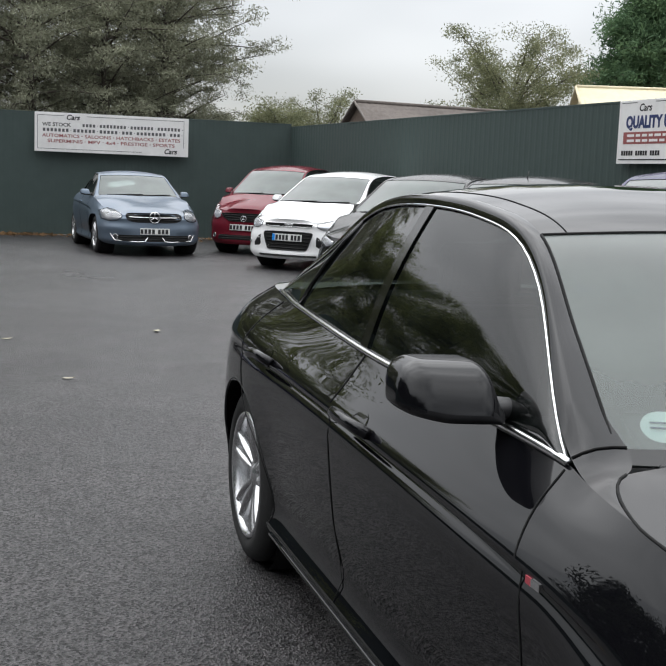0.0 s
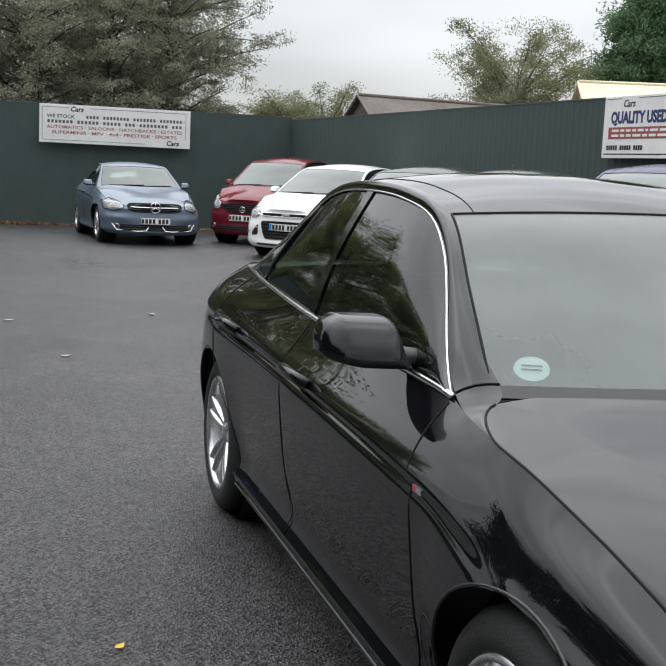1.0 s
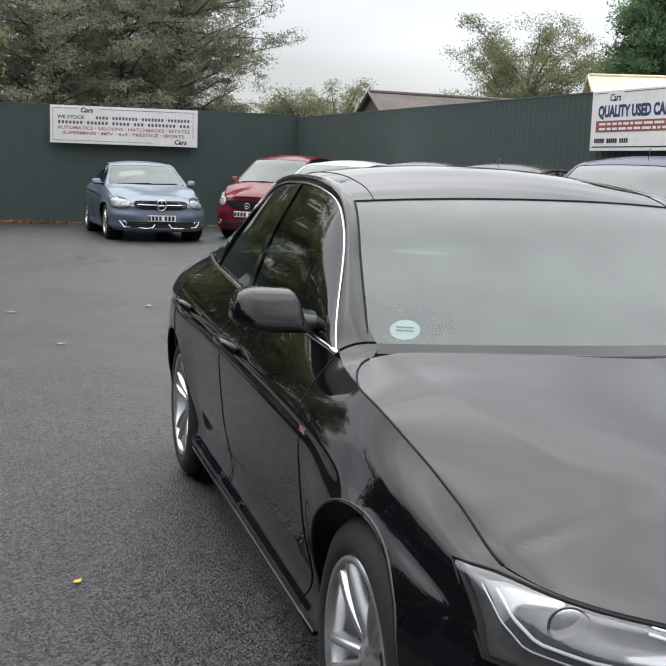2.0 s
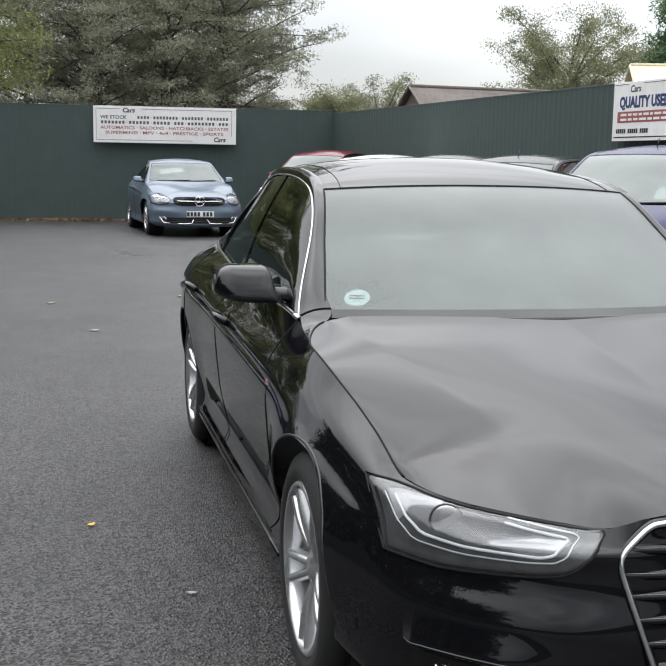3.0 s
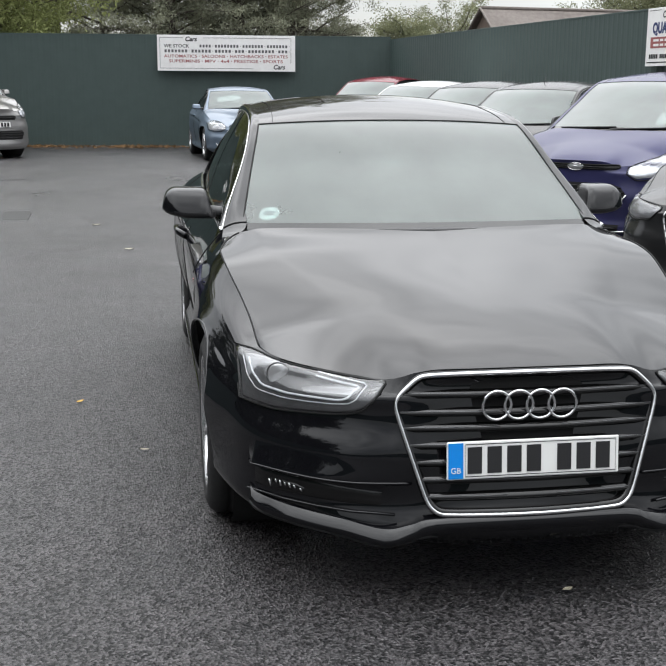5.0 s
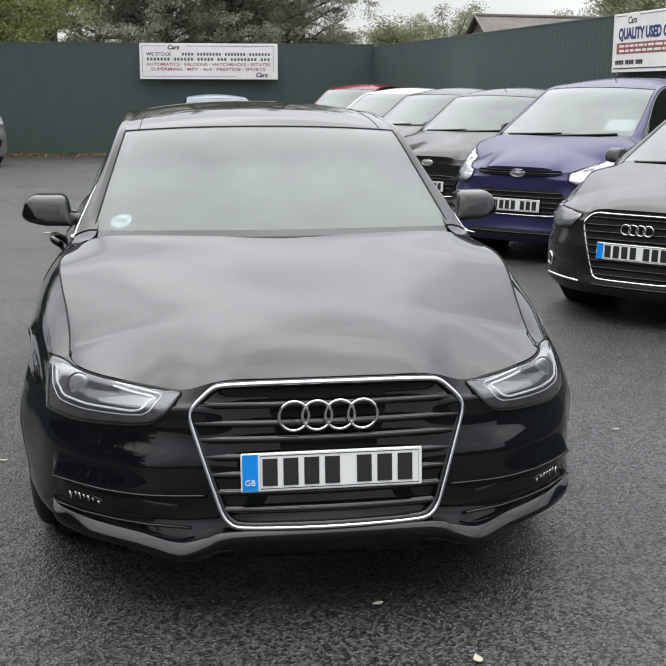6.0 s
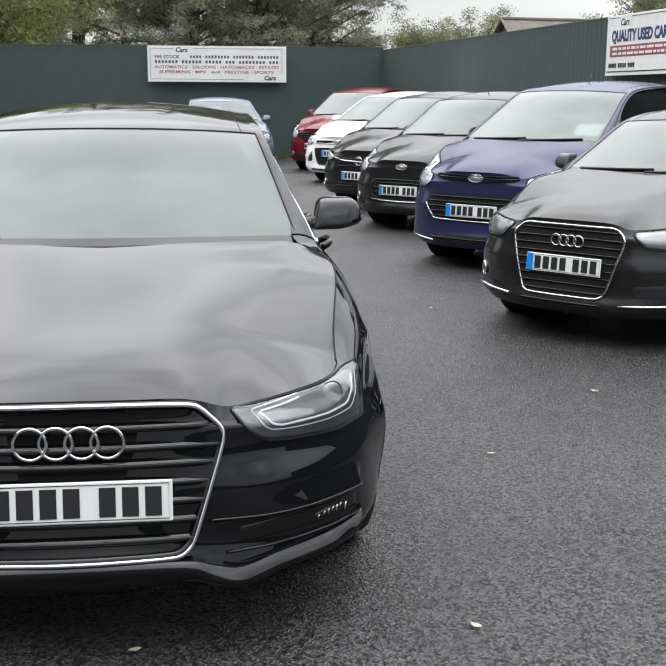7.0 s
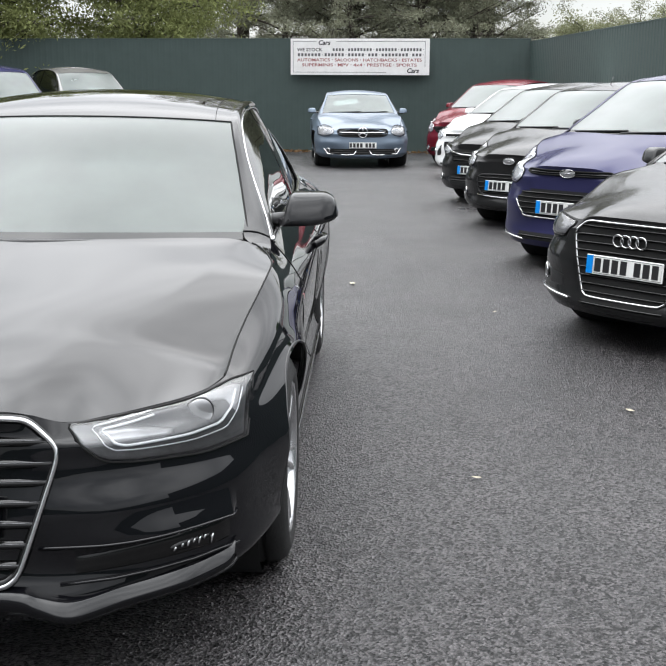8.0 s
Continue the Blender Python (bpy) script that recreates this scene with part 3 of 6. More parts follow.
    def rail_at(self, k, y):
        """The point of rail k at outline place y (of the base plan)."""
        i = float(np.interp(y, self.plan[:, 1], np.arange(len(self.plan))))
        a = int(i)
        b = min(a + 1, len(self.plan) - 1)
        return self.rails[k][a] * (1 - i + a) + self.rails[k][b] * (i - a)

    def build_top(self, m):
        f, k = self.fine, self.k
        per = max(4, int(10 * f))
        edge = spline([(x * k, self.my(y), self.mz(z), dy, dz) for x, y, z, dy, dz in EDGE], per)
        self.edge = edge
        na = max(10, int(24 * f))

        def across(a, b, lift=0.0):
            verts = []
            for x, y, z, dy, dz in edge[a:b + 1]:
                for j in range(na + 1):
                    u = -1 + 2 * j / na
                    verts.append(Vector((x * u, y + dy * (1 - u * u), z + dz * (1 - abs(u) ** 2.2) + lift)))
            return verts, grid_faces(b - a + 1, na + 1, False, True)

        v, fc = across(0, 2 * per)
        self.screen_tree = BVHTree.FromPolygons(v, fc)
        pane = shell("windscreen", v, fc, M["screen" if f == 1.0 else "bright_screen"], self.root, "sloping windscreen with rain dust and sky reflection in its pale haze")
        pane.visible_shadow = False
        v, fc = across(2 * per, 6 * per)
        self.roof_tree = BVHTree.FromPolygons(v, fc)
        shell("roof", v, fc, self.paint, self.root)
        for s in (-1, 1):
            ditch = []
            for x, y, z, dy, dz in edge[2 * per:6 * per + 1]:
                u = 0.90
                ditch.append(Vector((s * x * u, y + dy * (1 - u * u), z + dz * (1 - u ** 2.2) + 0.0008)))
            shell("roof_ditch", *tube(ditch, 0.0013, 5), M["gap"], self.root)
        v, fc = across(6 * per, 8 * per)
        pane = shell("rear_screen", v, fc, M["tinted"], self.root)
        pane.visible_shadow = False
        # dark printed border behind the foot of the windscreen
        v = []
        for w in (0.0, 0.055, 0.11):
            x, y, z, dy, dz = (edge[0][c] * (1 - w * per / 2) + edge[2][c] * w * per / 2 for c in range(5))
            for j in range(na + 1):
                u = -1 + 2 * j / na
                v.append(Vector((x * u, y + dy * (1 - u * u), z + dz * (1 - abs(u) ** 2.2) + 0.0015)))
        fc = grid_faces(3, na + 1, False, True)
        shell("screen_border", v, fc, M["gloss_black"], self.root)
        for s in (-1, 1):
            v = []
            for i, (x, y, z, dy, dz) in enumerate(edge[: 2 * per + 1]):
                inner_u = 0.962 - 0.05 * max(0.0, 1 - i / (0.42 * per)) ** 2
                for u in (1.0, 0.5 + 0.5 * inner_u, inner_u):
                    v.append(Vector((s * x * u, y + dy * (1 - u * u), z + dz * (1 - u ** 2.2) - 0.003)))
            shell("screen_border", v, grid_faces(2 * per + 1, 3, False, s < 0), M["gloss_black"], self.root)
        bar = []
        for j in range(na + 1):
            u = -1 + 2 * j / na
            x, y, z, dy, dz = edge[2 * per]
            bar.append(Vector((x * u, y + dy * (1 - u * u), z + dz * (1 - abs(u) ** 2.2) + 0.001)))
        shell("screen_seal", *tube(bar, 0.004), M["gap"], self.root)
        bar = []
        for j in range(na + 1):
            u = 0.92 * (-1 + 2 * j / na)
            x, y, z, dy, dz = edge[0]
            bar.append(Vector((x * u, y + dy * (1 - u * u) - 0.012, z + dz * (1 - abs(u) ** 2.2) - 0.004)))
        shell("scuttle_seal", *tube(bar, 0.012), M["plastic"], self.root)
        for s in (-1, 1):
            seal = [Vector((x * s, y, z + 0.001)) for x, y, z, _, _ in edge[: 2 * per + 1]]
            shell("screen_side_seal", *tube(seal, 0.0035), M["gap"], self.root)
        # side frames: between the glass arc and the roof edge
        y0, y1 = 1.5, 3.93
        f0, f1 = self.rail_at(-1, y0), self.rail_at(-1, y1)
        arc = []
        total = len(edge) - 1
        for i, (x, y, z, _, _) in enumerate(edge):
            u = i / total
            w = min(1.0, u / 0.20, (1 - u) / 0.18)
            w = w * w * (3 - 2 * w)
            p = np.array((x + 0.042 * k, y, z - 0.026))
            if u < 0.5:
                q = f0 + (p - np.array((edge[0][0] + 0.042 * k, edge[0][1], edge[0][2] - 0.026)))
            else:
                q = f1 + (p - np.array((edge[-1][0] + 0.042 * k, edge[-1][1], edge[-1][2] - 0.026)))
            arc.append(q * (1 - w) + p * w)
        self.arc = arc
        for s in (-1, 1):
            verts = []
            nv = 5
            start = max(2, int(round(0.35 * per)))
            for (x, y, z, _, _), a in zip(edge[start:], arc[start:]):
                e = np.array((x, y, z))
                for j in range(nv):
                    t = j / (nv - 1)
                    q = e * (1 - t) + a * t
                    bulge = 0.012 * math.sin(math.pi * t)
                    verts.append(Vector(((q[0] + bulge) * s, q[1], q[2] + bulge)))
            shell("roof_pillar_frame", verts, grid_faces(len(edge) - start, nv, False, s < 0), self.paint, self.root)
            # side glass between the waist rail and the arc
            count = max(12, int(48 * f))
            verts, nv = [], 9
            sill_pts, arc_pts = [], []
            arc_y = [a[1] for a in arc]
            for i in range(count + 1):
                t = i / count
                low = self.rail_at(-1, y0 + (y1 - y0) * t)
                yy = f0[1] + (f1[1] - f0[1]) * t
                high = np.array([np.interp(yy, arc_y, [a[c] for a in arc]) for c in range(3)])
                sill_pts.append(Vector((low[0] * s, low[1], low[2])))
                arc_pts.append(Vector((high[0] * s, high[1], high[2])))
                for j in range(nv):
                    h = j / (nv - 1)
                    q = low * (1 - h) + high * h
                    b = 0.02 * math.sin(math.pi * h)
                    verts.append(Vector(((q[0] + b - 0.008) * s, q[1], q[2])))
            cut = {}
            gf = grid_faces(count + 1, nv, False, s < 0)
            for fc in gf:
                cy = sum(verts[q].y for q in fc) / 4
                cut.setdefault("front_side_glass" if cy < self.my(2.66) else "rear_side_glass", []).append(fc)
            for nm, fcs in cut.items():
                used = sorted({q for fc in fcs for q in fc})
                where = {q: i for i, q in enumerate(used)}
                pane = shell(nm, [verts[q] for q in used], [tuple(where[q] for q in fc) for fc in fcs], M["tinted"], self.root, "dark tinted side window")
                pane.visible_shadow = False
            # centre post
            post = []
            for dy in (-0.03, 0.03):
                t = (self.my(2.66) - f0[1]) / (f1[1] - f0[1])
                low = self.rail_at(-1, y0 + (y1 - y0) * t)
                yy = self.my(2.66) + 0.05
                high = np.array([np.interp(yy, arc_y, [a[c] for a in arc]) for c in range(3)])
                row = []
                for j in range(nv):
                    h = j / (nv - 1)
                    q = low * (1 - h) + high * h
                    b = 0.02 * math.sin(math.pi * h)
                    row.append(Vector(((q[0] + b - 0.001) * s, q[1] + dy + 0.02 * (1 - h), q[2])))
                post += row
            shell("door_post", post, grid_faces(2, nv, False, s > 0), M["gloss_black"], self.root)
            # bar of the small fixed window behind the rear door
            low, yy = self.rail_at(-1, 3.50), self.my(3.36)
            high = np.array([np.interp(yy, arc_y, [a[c] for a in arc]) for c in range(3)])
            bar_ = [low * (1 - h) + high * h for h in (0, 0.25, 0.5, 0.75, 1)]
            bar_ = [Vector(((q[0] + 0.02 * math.sin(math.pi * i / 4) - 0.006) * s, q[1], q[2])) for i, q in enumerate(bar_)]
            shell("quarter_light_bar", *tube(bar_, 0.010, 6, False, 0.8), M["gloss_black"], self.root)
            card_ = [p + Vector((-0.062 * s, 0, -0.004)) for p in sill_pts]
            shell("door_card", *tube(card_, 0.045, 8, False, 0.5), M["interior"], self.root)
            self.trims[s] = (sill_pts, arc_pts)
        # bonnet
        nu, nv = max(14, int(60 * f)), max(10, int(36 * f))
        corner, back = 0.455, 1.40
        near = self.rail_at(-1, 0.0)
        sc = edge[0]
        mid_back = np.array((0, sc[1] + sc[3] - 0.01, sc[2] + sc[4] - 0.013))
        side = []
        inner = np.array((sc[0] + 0.014, sc[1] - 0.04, sc[2] - 0.007))
        for i in range(nv + 1):
            yy = corner + (back - corner) * i / nv
            q = self.rail_at(-1, yy)
            w = max(0.0, (yy - 1.20) / (back - 1.20)) ** 1.8
            side.append(q * (1 - w) + inner * w)
        rise = self.bonnet_rise
        mid = []
        for i in range(nv + 1):
            t = i / nv
            q = near * (1 - t) + mid_back * t
            mid.append(np.array((0, q[1], q[2] + rise * (1 - t) * (1 - math.exp(-t / 0.15)) * 0.90)))
        fronts = spline([self.rail_at(-1, corner * (i / 8) ** 2.2) for i in range(9)], 8)
        fx = [q[0] for q in fronts]
        # heights follow the middle line and the seam at the same distance from the nose
        mid_y, mid_z = [q[1] for q in mid] + [mid[-1][1] + 0.3], [q[2] for q in mid] + [mid[-1][2] + 0.06]
        side_y, side_x, side_z = [side[0][1] - 0.5] + [q[1] for q in side], [side[0][0]] + [q[0] for q in side], [side[0][2] - 0.12] + [q[2] for q in side]

        def skin(x, y):
            low_z = float(np.interp(y, side_y, side_z))
            u = min(1.0, abs(x) / float(np.interp(y, side_y, side_x)))
            return low_z + (float(np.interp(y, mid_y, mid_z)) - low_z) * (1 - u ** 2.1), u

        verts = []
        for i in range(nv + 1):
            t = i / nv
            for j in range(-nu, nu + 1):
                u = abs(j) / nu
                sgn = -1 if j < 0 else 1
                x0 = u * fronts[-1][0]
                front = np.array([np.interp(x0, fx, [q[c] for q in fronts]) for c in range(3)])
                rear_y = mid_back[1] * (1 - u * u) + side[-1][1] * u * u
                x = side[i][0] * u
                y = front[1] * (1 - t) + rear_y * t + (side[i][1] - side[0][1] * (1 - t) - side[-1][1] * t) * u
                z, w = skin(x, y)
                z += (front[2] - skin(x0, front[1])[0]) * (1 - t) ** 2 * math.exp(-(y - front[1]) / 0.32)
                crease = 0.50 + 0.36 * t
                a, b = w / crease, (1 - w) / (1 - crease)
                tent = 0.5 * (a + b - math.sqrt((a - b) ** 2 + 0.00012))
                ramp = min(1.0, t / 0.7)
                z += 0.010 * ramp * ramp * (3 - 2 * ramp) * (tent + 0.03 * min(1, 4 * w, 4 * (1 - w)))
                z += 0.015 * max(0, (t - 0.62) / 0.38) ** 2 * (1 - w ** 8)
                verts.append(Vector((x * sgn, y, z + 0.001)))
        fc = grid_faces(nv + 1, 2 * nu + 1, False, True)
        self.bonnet_tree = BVHTree.FromPolygons(verts, fc)
        shell("bonnet", verts, fc, self.paint, self.root)
        for s in (-1, 1):
            # wing top between the bonnet gap, the screen corner and the waist rail
            rows = []
            for i in range(10):
                yy = 1.18 + (back - 1.18) * i / 9
                a = self.rail_at(-1, yy)
                t = (yy - corner) / (back - corner) * nv
                k0 = min(int(t), nv - 1)
                b = side[k0] * (1 - t + k0) + side[k0 + 1] * (t - k0)
                rows.append([a * (1 - h) + b * h + np.array((0, 0, 0.002 * math.sin(math.pi * h) - 0.0005)) for h in (0, 0.25, 0.5, 0.75, 1)])
            step = max(2, int(round(0.35 * per)))
            post = []
            for n_ in (step, step + 1):
                e_, a_ = np.array(edge[n_][:3]), arc[n_]
                post.append([a_ * (1 - h) + e_ * h + np.array((1, 0, 1)) * 0.012 * math.sin(math.pi * h) for h in (0, 0.25, 0.5, 0.75, 1)])
            self.foot = []
            for n_ in range(1, 10):
                w = n_ / 9
                row = []
                for h in range(5):
                    p0, p1 = rows[9][h], post[0][h]
                    gap_ = np.linalg.norm(p1 - p0)
                    d0, d1 = rows[9][h] - rows[8][h], post[1][h] - post[0][h]
                    d0, d1 = d0 / np.linalg.norm(d0) * gap_, d1 / np.linalg.norm(d1) * gap_
                    w2, w3 = w * w, w ** 3
                    row.append(p0 * (2 * w3 - 3 * w2 + 1) + d0 * (w3 - 2 * w2 + w) + p1 * (3 * w2 - 2 * w3) + d1 * (w3 - w2))
                self.foot.append(row)
            strip = [Vector((q[0] * s, q[1], q[2])) for row in rows + self.foot for q in row]
            shell("wing_top", strip, grid_faces(19, 5, False, s < 0), self.paint, self.root)
            line = [Vector((q[0] * s, q[1], q[2] + 0.0015)) for q in side]
            shell("bonnet_gap", *tube(line, 0.003), M["gap"], self.root)
        # boot lid
        rows, nb = [], 12
        verts = []
        for i in range(nb + 1):
            t = i / nb
            a = self.rail_at(-1, 3.93 + (4.62 - 3.93) * t)
            tc = edge[-1]
            yc = (tc[1] + tc[3]) * (1 - t) + (self.length - 0.06) * t
            for j in range(-8, 9):
                u = j / 8
                verts.append(Vector((a[0] * u, a[1] * u * u + yc * (1 - u * u), a[2] + 0.02 * (1 - u * u))))
        shell("boot_lid", verts, grid_faces(nb + 1, 17, False, True), self.paint, self.root)
        # cabin
        low, w = 0.3, self.half
        wy, wz = edge[0][1], edge[0][2]
        part("dashboard", box(-w + 0.16, w - 0.16, wy - 0.02, wy + 0.62, wz - 0.4, wz - 0.035, 0.05, 3), M["interior"], self.root)
        sy = wy + 1.0
        for s in (-1, 1):
            part("seat_back", box(s * 0.37 - 0.24, s * 0.37 + 0.24, sy + 0.28, sy + 0.46, low, self.mz(1.08), 0.06, 3), M["seat"], self.root)
            part("headrest", box(s * 0.37 - 0.13, s * 0.37 + 0.13, sy + 0.36, sy + 0.46, self.mz(1.1), self.mz(1.27), 0.04, 3), M["seat"], self.root)
        part("rear_seat", box(-w + 0.2, w - 0.2, self.my(3.45), self.my(3.6), low, self.mz(1.05), 0.05, 2), M["seat"], self.root)
        part("cabin_floor", box(-w + 0.14, w - 0.14, wy, self.my(3.9), 0.26, 0.3), M["interior"], self.root)
        v, fc = ring((-0.37, wy + 0.62, wz - 0.03), 0.18, 0.016)
        turn = Matrix.Translation((-0.37, wy + 0.62, wz - 0.03)) @ Matrix.Rotation(radians(-25), 4, "X") @ Matrix.Translation((0.37, -wy - 0.62, 0.03 - wz))
        shell("steering_wheel", [turn @ p for p in v], fc, M["interior"], self.root)
        mt = edge[2 * per]
        part("interior_mirror", box(-0.11, 0.11, mt[1] - 0.12, mt[1] - 0.09, mt[2] - 0.09, mt[2] - 0.035, 0.012, 2), M["interior"], self.root)

    # -- details --
    def front(self, x, z, off=0.0):
        for step in range(30):
            hit, normal, _, _ = self.tree.ray_cast(Vector((x, -3, z - 0.01 * step)), Vector((0, 1, 0)))
            up, up_n, _, _ = self.bonnet_tree.ray_cast(Vector((x, -3, z - 0.01 * step)), Vector((0, 1, 0)))
            if up is not None and (hit is None or up.y < hit.y):
                hit, normal = up, up_n
            if hit is not None and hit.y < self.axles[0] + 0.1:
                break
        if hit is None:
            return Vector((x, 0.05, z)), Vector((0, -1, 0))
        if normal.y > 0:
            normal = -normal
        return hit + normal * off, normal

    def flank(self, s, y, z, off=0.0):
        hit, normal, _, _ = self.tree.ray_cast(Vector((3 * s, y, z)), Vector((-s, 0, 0)))
        if hit is None:
            return Vector((self.half * s, y, z))
        if normal.x * s < 0:
            normal = -normal
        return hit + normal * off

    def patch(self, name, upper, lower, x0, x1, mat, parent, off=0.004, nx=24, nz=8, label="", skirt=0.012):
        """A skin over the nose between two heights given as functions of x, with its edge turned in."""
        rows, verts = [], []
        for i in range(nx + 1):
            x = x0 + (x1 - x0) * i / nx
            for j in range(nz + 1):
                t = j / nz
                z = lower(abs(x)) * (1 - t) + upper(abs(x)) * t
                edge_ = 0.0 if 0 < i < nx and 0 < j < nz else -skirt
                verts.append(self.front(x, z, off + edge_)[0])
        return shell(name, verts, grid_faces(nx + 1, nz + 1, False, x1 < x0), mat, parent, label)

    def on_front(self, pts, radius, name, mat, parent, off=0.004, closed=False, flat=1.0, label="", segments=6):
        line = [self.front(x, z, off)[0] for x, z in pts]
        return shell(name, *tube(line, radius, segments, closed, flat), mat, parent, label)

    def wheel(self, s, y, spokes=5, twin=True, rim_r=0.235, mat="rim"):
        hub = piece("wheel", None, self.root)
        hub.location = (s * (self.half - (0.022 if y > 2 or self.fine < 1 else 0.002)), y, self.tyre)
        hub.rotation_euler = (radians(17 + 40 * y), 0, 0)
        R = self.tyre
        w = 0.225
        prof = [(-w, rim_r), (-w, R - 0.06), (-w + 0.015, R - 0.02), (-w + 0.04, R - 0.003), (-0.14, R), (-0.135, R - 0.008), (-0.127, R - 0.008), (-0.122, R), (-0.085, R), (-0.08, R - 0.008), (-0.072, R - 0.008), (-0.067, R), (-0.035, R - 0.003), (-0.014, R - 0.018), (0.0, R - 0.05), (-0.002, R - 0.075), (-0.012, rim_r + 0.002)]
        v, fc = lathe([(a * s, r) for a, r in prof], 56)
        shell("tyre", v, fc, M["rubber"], hub)
        rim_prof = [(-0.011, rim_r + 0.004), (-0.004, rim_r - 0.002), (-0.006, rim_r - 0.012), (-0.03, rim_r - 0.018), (-0.2, rim_r - 0.03)]
        rim = shell("rim", *lathe([(a * s, r) for a, r in rim_prof], 56), M[mat], hub)
        disc = shell("brake_disc", *lathe([(-0.11 * s, 0.15), (-0.11 * s, 0.02)], 32), M["lamp_dark"], hub)
        back = shell("wheel_back", *lathe([(-0.17 * s, rim_r - 0.02), (-0.17 * s, 0.01)], 32), M["well"], hub)
        for i in range(spokes):
            t0 = 2 * math.pi * i / spokes
            for d in ((-0.18, 0.18) if twin else (0.0,)):
                verts = []
                wide = 0.0145 if twin else 0.030
                for j in range(7):
                    q = j / 6
                    r = 0.035 + (rim_r - 0.045) * q
                    t = t0 + d * (1.25 - 0.35 * q)
                    depth = -0.045 + 0.030 * q + 0.008 * math.sin(math.pi * q)
                    c, sn = math.cos(t), math.sin(t)
                    hw = wide * (1.0 - 0.35 * q + 0.35 * q * q)
                    for e, dz in ((-1, -0.032), (-0.75, 0.0), (0, 0.005), (0.75, 0.0), (1, -0.032)):
                        verts.append(Vector(((depth + dz) * s, c * r - sn * e * hw, sn * r + c * e * hw)))
                shell("spoke", verts, grid_faces(7, 5, False, s > 0), M[mat], rim)
        shell("hub_cap", *lathe([(-0.05 * s, 0.066), (-0.040 * s, 0.056), (-0.036 * s, 0.036), (-0.030 * s, 0.031), (-0.028 * s, 0.001)], 24), M[mat], rim)

    def mirror(self, s, y, z, x0, x1, tall=0.14, deep=0.16, mat=None):
        """A door mirror: a rounded cup that tapers outwards, on a short arm."""
        arm = piece("door_mirror", None, self.root)
        k = tall / 0.14
        top = smooth_line([(0, -0.036), (0.09, -0.022), (0.13, 0.018), (0.18, 0.050), (0.27, 0.061), (0.74, 0.060), (0.89, 0.046), (0.965, 0.020), (1, -0.014)])
        low = smooth_line([(0, -0.058), (0.1, -0.064), (0.5, -0.064), (0.80, -0.054), (0.94, -0.042), (1, -0.030)])
        dep = smooth_line([(0, 0.3), (0.08, 0.75), (0.3, 1.0), (0.7, 0.95), (0.93, 0.7), (1, 0.4)])
        verts, nu, nv = [], 33, 36
        for i in range(nu):
            u = i / (nu - 1)
            zt, zb, d = top(u) * k, low(u) * k, dep(u) * deep * 0.5
            for j in range(nv):
                t = 2 * math.pi * j / nv
                c, sn = math.cos(t), math.sin(t)
                c = math.copysign(abs(c) ** (0.42 if c > 0 else 0.62), c)
                sn = math.copysign(abs(sn) ** 0.48, sn)
                zz = (zt + zb) / 2 + (zt - zb) / 2 * sn
                verts.append(Vector((s * (x0 + (x1 - x0) * u), y + d * c + 0.05 * u + 0.46 * (zz + 0.02), z + zz)))
        cap, base = [], []
        for i in range(nu - 1):
            for j in range(nv):
                a, b = i * nv + j, i * nv + (j + 1) % nv
                q = (a, b, b + nv, a + nv)
                q = q if s > 0 else q[::-1]
                (cap if (verts[a].z + verts[b].z) / 2 > z - 0.036 * k else base).append(q)
        end = tuple((nu - 1) * nv + j for j in range(nv))
        cap += [end if s > 0 else end[::-1]]
        for nm, fcs, mt in (("mirror_cap", cap, mat or self.paint), ("mirror_base", base, M["plastic"])):
            used = sorted({q for fc in fcs for q in fc})
            where = {q: i for i, q in enumerate(used)}
            shell(nm, [verts[q] for q in used], [tuple(where[q] for q in fc) for fc in fcs], mt, arm)
        shell("mirror_arm", *tube([(s * (x0 - 0.075), y, z - 0.045 * k), (s * (x0 - 0.02), y, z - 0.040 * k), (s * (x0 + 0.05), y, z - 0.032 * k)], 0.030 * k, 12, False, 0.8), M["plastic"], arm)
        part("mirror_glass", box(min(s * (x0 + 0.03), s * (x1 - 0.03)), max(s * (x0 + 0.03), s * (x1 - 0.03)), y + deep * 0.45, y + deep * 0.5, z - tall * 0.25, z + tall * 0.22, 0.01), M["chrome"], arm)

    def number_plate(self, z, y, lean=-6, blue=True, x=0.0):
        pl = piece("number_plate", None, self.root, "white number plate with dark characters")
        pl.location, pl.rotation_euler = (x, y, z), (radians(lean), 0, 0)
        part("backing", box(-0.26, 0.26, -0.006, 0.0, -0.0555, 0.0555, 0.003, 1), M["plate"], pl)
        part("plate_holder", box(-0.25, 0.25, 0.001, 0.03, -0.05, 0.05), M["plastic"], pl)
        left = -0.26
        if blue:
            part("blue_band", box(-0.256, -0.212, -0.0085, -0.0065, -0.052, 0.052), M["plate_blue"], pl)
            left = -0.205
        step = (0.245 - left) / 7.6
        xx = left + 0.006
        for i in range(7):
            if i == 4:
                xx += step * 0.55
            part("character_bar", box(xx, xx + step * 0.72, -0.0085, -0.0065, -0.039, 0.039), M["ink"], pl)
            xx += step
        border = [(-0.205 if blue else -0.25, -0.047), (0.25, -0.047), (0.25, 0.047), (-0.205 if blue else -0.25, 0.047)]
        shell("plate_border", *tube([(a, -0.0068, b) for a, b in border], 0.0012, 4, True), M["ink"], pl)
        return pl

    def finish(self, s_list=(-1, 1), **wheels):
        for s in s_list:
            for y in self.axles:
                self.wheel(s, y, **wheels)


